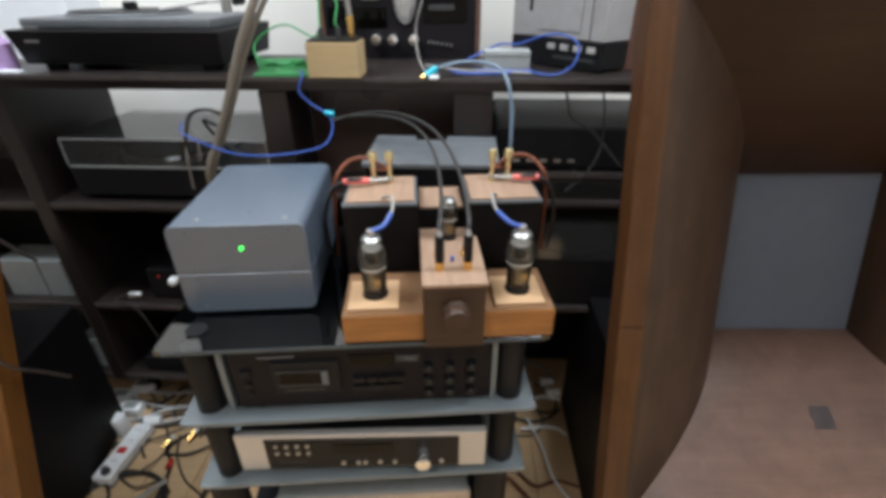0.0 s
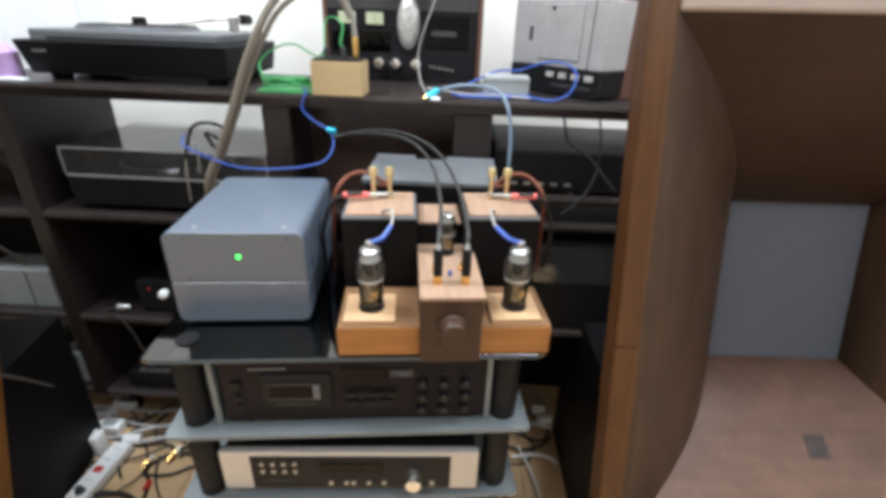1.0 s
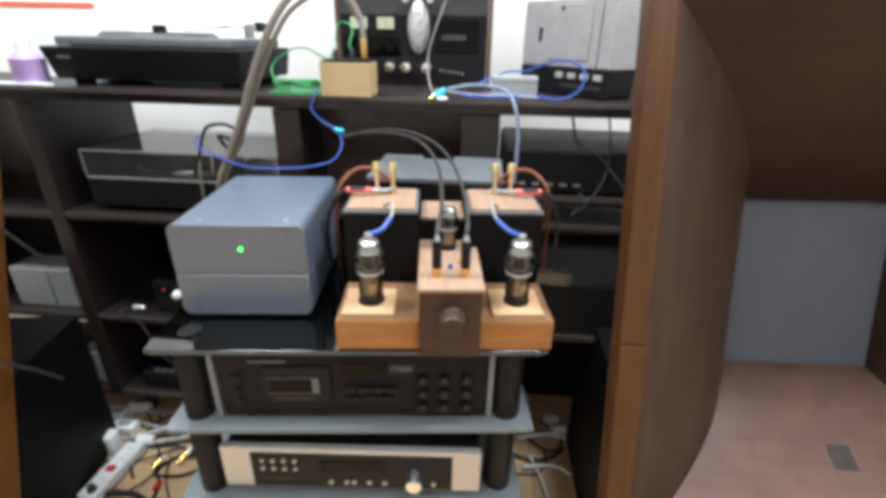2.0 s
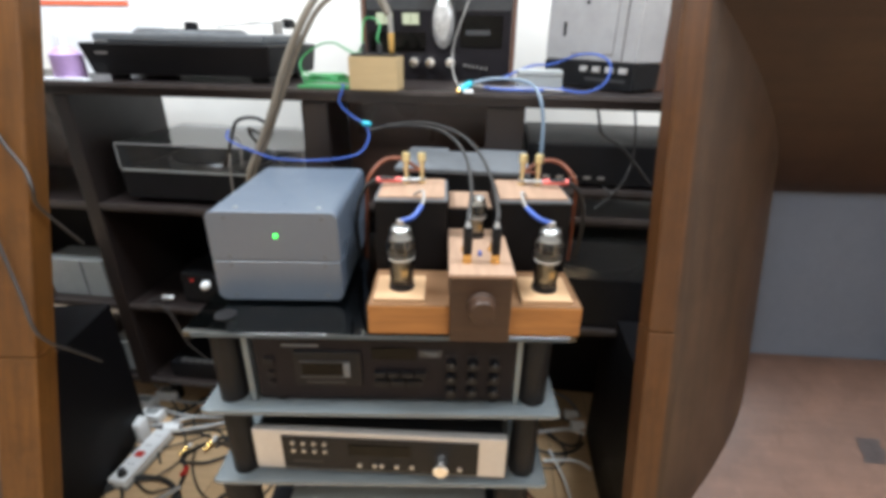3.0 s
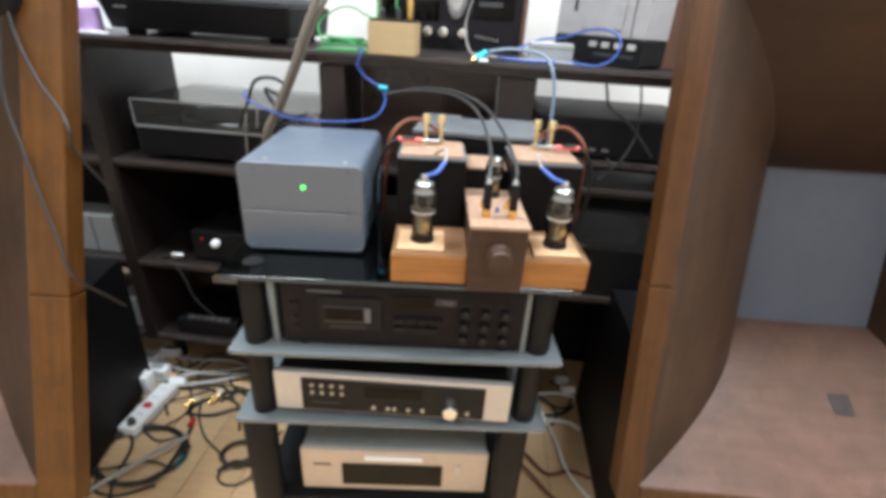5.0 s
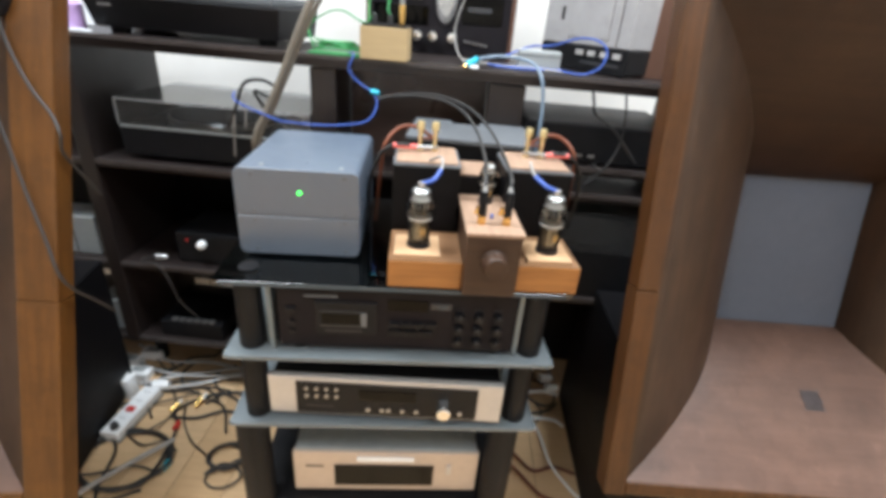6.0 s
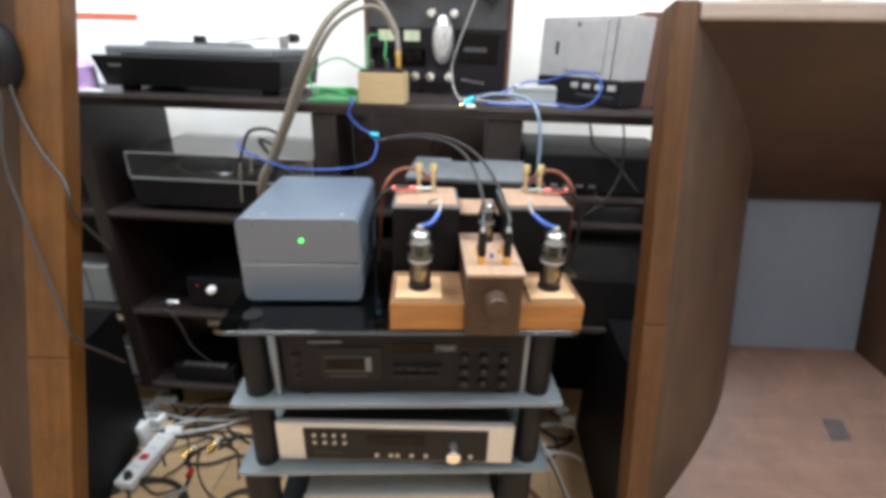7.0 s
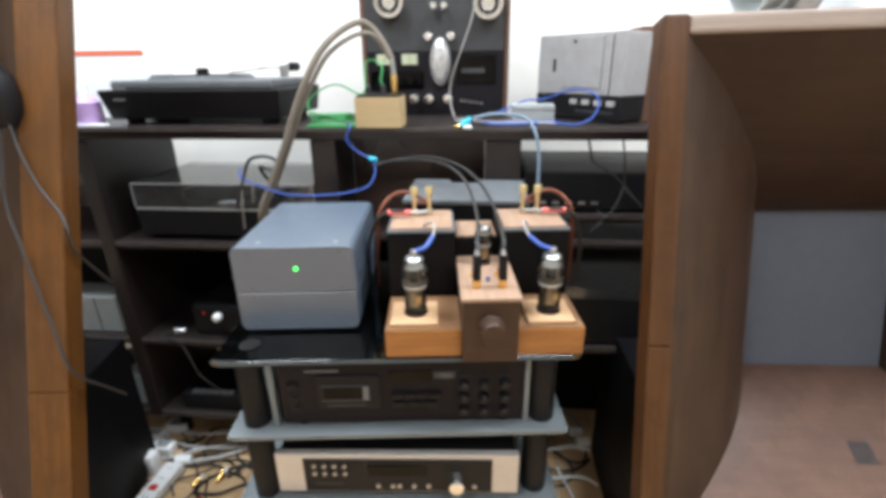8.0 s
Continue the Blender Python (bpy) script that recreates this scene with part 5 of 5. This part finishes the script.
part("label_plate", box(-0.892, -0.866, 0.4242, 0.4248, 0.02, 0.055), PALE_GREY, ta)
rp = thing("red_plug", (-0.667, 0.345, 0), "small red plug lying on the floor", "plug", plan=LYING)
part("plug_body", rod((-0.664, 0.332, 0.009), (-0.669, 0.358, 0.009), 0.009, 16, 0.007), RED, rp, smooth=True)


def floor_cable(points, r, mat, label, lift=0.0):
    n = len(points)
    return cable("floor_cable", [(x, y, r + lift + 0.006 * abs(math.sin(2.1 * k + x * 40))) for k, (x, y) in enumerate(points)], r, mat, label, LYING)


def coil(cx, cy, rx, ry, turns, r, mat, label, seed, tail):
    g = random.Random(seed)
    pts = []
    for k in range(int(turns * 10)):
        a = k * 2 * math.pi / 10
        s = 1 + g.uniform(-0.07, 0.07)
        pts.append((cx + rx * s * math.cos(a), cy + ry * s * math.sin(a), r + 0.003 * k / 10 + g.uniform(0, 0.006)))
    return cable("cable_coil", pts + [(x, y, r + 0.002) for x, y in tail], r, mat, label, LYING)


big = coil(-0.735, 0.222, 0.112, 0.092, 3.0, 0.0048, BLACK_WIRE, "loose coil of black cable on the floor", 3, [(-0.66, 0.33), (-0.70, 0.40), (-0.64, 0.47), (-0.56, 0.50)])
part("tape_band", rod((-0.625, 0.205, 0.006), (-0.618, 0.232, 0.010), 0.0075, 14), TEAL, big, "blue tape band", True)
coil(-0.478, 0.262, 0.048, 0.040, 2.4, 0.0045, BLACK_WIRE, "small coil of black cable by the rack", 8, [(-0.45, 0.33), (-0.47, 0.42), (-0.50, 0.50)])
coil(-0.462, 0.205, 0.045, 0.035, 1.6, 0.003, DIM_WIRE, "small coil of grey cable by the rack", 9, [(-0.43, 0.28), (-0.40, 0.36)])
FLOOR = (
    ((-0.99, 0.60), (-0.875, 0.555), (-0.787, 0.539), (-0.673, 0.545), (-0.60, 0.575), (-0.45, 0.62)),
    ((-0.93, 0.468), (-0.837, 0.499), (-0.778, 0.527), (-0.682, 0.563), (-0.618, 0.593), (-0.50, 0.63)),
    ((-0.80, 0.470), (-0.737, 0.489), (-0.662, 0.524), (-0.602, 0.557), (-0.46, 0.60)),
    ((-0.98, 0.66), (-0.84, 0.60), (-0.70, 0.61), (-0.55, 0.60), (-0.42, 0.66)),
)
for pts in FLOOR:
    floor_cable(pts, 0.0052, OLD_WHITE, "grey-white mains cable lying across the floor", 0.006)
DARKS = (
    ((-0.90, 0.49), (-0.775, 0.487), (-0.688, 0.499), (-0.618, 0.509), (-0.50, 0.480), (-0.42, 0.50)),
    ((-0.88, 0.51), (-0.78, 0.47), (-0.70, 0.48), (-0.64, 0.46), (-0.57, 0.43), (-0.52, 0.34)),
    ((-0.827, 0.292), (-0.775, 0.240), (-0.747, 0.135), (-0.70, 0.05), (-0.66, -0.05)),
    ((-0.93, 0.64), (-0.84, 0.57), (-0.80, 0.51), (-0.74, 0.46), (-0.70, 0.38), (-0.74, 0.31)),
    ((-0.75, 0.62), (-0.77, 0.56), (-0.73, 0.50), (-0.66, 0.50), (-0.60, 0.46)),
    ((-0.62, 0.62), (-0.66, 0.56), (-0.62, 0.50), (-0.55, 0.47), (-0.50, 0.42)),
    ((-0.88, 0.28), (-0.80, 0.30), (-0.72, 0.27), (-0.66, 0.29), (-0.62, 0.26)),
    ((-0.90, 0.18), (-0.80, 0.16), (-0.70, 0.20), (-0.62, 0.19)),
    ((-0.84, 0.33), (-0.86, 0.22), (-0.80, 0.12), (-0.72, 0.10), (-0.64, 0.14)),
    ((-0.69, 0.44), (-0.66, 0.37), (-0.60, 0.30), (-0.537, 0.26), (-0.49, 0.21)),
    ((0.31, 0.70), (0.36, 0.62), (0.42, 0.58), (0.455, 0.60), (0.46, 0.66), (0.40, 0.70)),
    ((0.30, 0.56), (0.37, 0.54), (0.43, 0.56), (0.468, 0.60)),
    ((0.33, 0.66), (0.39, 0.60), (0.41, 0.55), (0.38, 0.50), (0.32, 0.49)),
)
g = random.Random(21)
MORE = []
for k in range(9):
    a, x0, y0 = g.uniform(0, 6.28), g.uniform(-0.88, -0.52), g.uniform(0.16, 0.60)
    pts = []
    for n in range(6):
        pts.append((max(-0.95, min(-0.36, x0)), max(0.08, min(0.70, y0))))
        a += g.uniform(-1.2, 1.2)
        x0, y0 = x0 + 0.075 * math.cos(a), y0 + 0.06 * math.sin(a)
    MORE.append(tuple(pts))
for k, pts in enumerate(DARKS + tuple(MORE)):
    floor_cable(pts, 0.0027 + 0.0006 * (k % 3), (BLACK_WIRE, DIM_WIRE, BLACK_WIRE)[k % 3], "dark cable tangled on the laminate floor", 0.0015 * (k % 4))
floor_cable(((0.27, 0.42), (0.31, 0.377), (0.36, 0.330), (0.42, 0.345), (0.478, 0.331)), 0.0045, BROWN_WIRE, "brown cable lying on the laminate floor")
floor_cable(((0.25, 0.37), (0.298, 0.336), (0.367, 0.258), (0.41, 0.235), (0.46, 0.19)), 0.0045, BROWN_WIRE, "brown cable lying on the laminate floor", 0.004)
floor_cable(((0.36, 0.55), (0.392, 0.451), (0.411, 0.35), (0.45, 0.28), (0.474, 0.25)), 0.0035, WHITE, "thin white cable lying on the laminate floor", 0.008)
floor_cable(((0.33, 0.62), (0.388, 0.635), (0.43, 0.645), (0.475, 0.635)), 0.0065, WHITE, "thick white cable lying on the laminate floor", 0.004)
for x, y in ((0.44, 0.70), (0.455, 0.655)):
    wp = thing("mains_plug", (x, y, 0), "white mains plug lying on the floor beside the rack", "plug", "mains plugs", plan=LYING)
    part("plug_body", rod((x - 0.02, y, 0.022), (x + 0.022, y + 0.008, 0.020), 0.017, 18, 0.012, 0.002), WHITE, wp, smooth=True)
floor_cable(((0.34, 0.51), (0.41, 0.525), (0.45, 0.520), (0.474, 0.500)), 0.005, WHITE, "white cable lying on the laminate floor", 0.004)
floor_cable(((0.36, 0.76), (0.40, 0.80), (0.44, 0.78), (0.46, 0.74), (0.47, 0.70)), 0.0045, GREY_WIRE, "grey cable looped beside the black cabinet", 0.01)
floor_cable(((-0.64, 0.29), (-0.71, 0.195), (-0.763, 0.117), (-0.80, 0.06)), 0.0065, GREY_WIRE, "pale grey cable lying inside the black coil", 0.010)
floor_cable(((-0.87, 0.24), (-0.82, 0.17), (-0.78, 0.11), (-0.80, 0.05)), 0.004, BROWN_WIRE, "red-brown cable lying beside the coil", 0.003)

# ---- floor planks ----
floor_ob = bpy.data.objects["floor"]
plank_mesh = None
rng = random.Random(11)
PW, PL = 0.135, 1.22
col = 0
x = ROOM[0]
while x < ROOM[1] - 0.01:
    y = ROOM[2] - rng.uniform(0.1, 1.1)
    while y < ROOM[3]:
        a, b = max(y, ROOM[2]), min(y + PL, ROOM[3] + 0.0)
        if b - a > 0.02:
            own = box(x + 0.0008, min(x + PW, ROOM[1]) - 0.0008, a + 0.0008, b - 0.0008, -0.004, 0.0, 0.0012, 1)
            part("plank", own, LAMINATE, floor_ob)
        y += PL
    x += PW
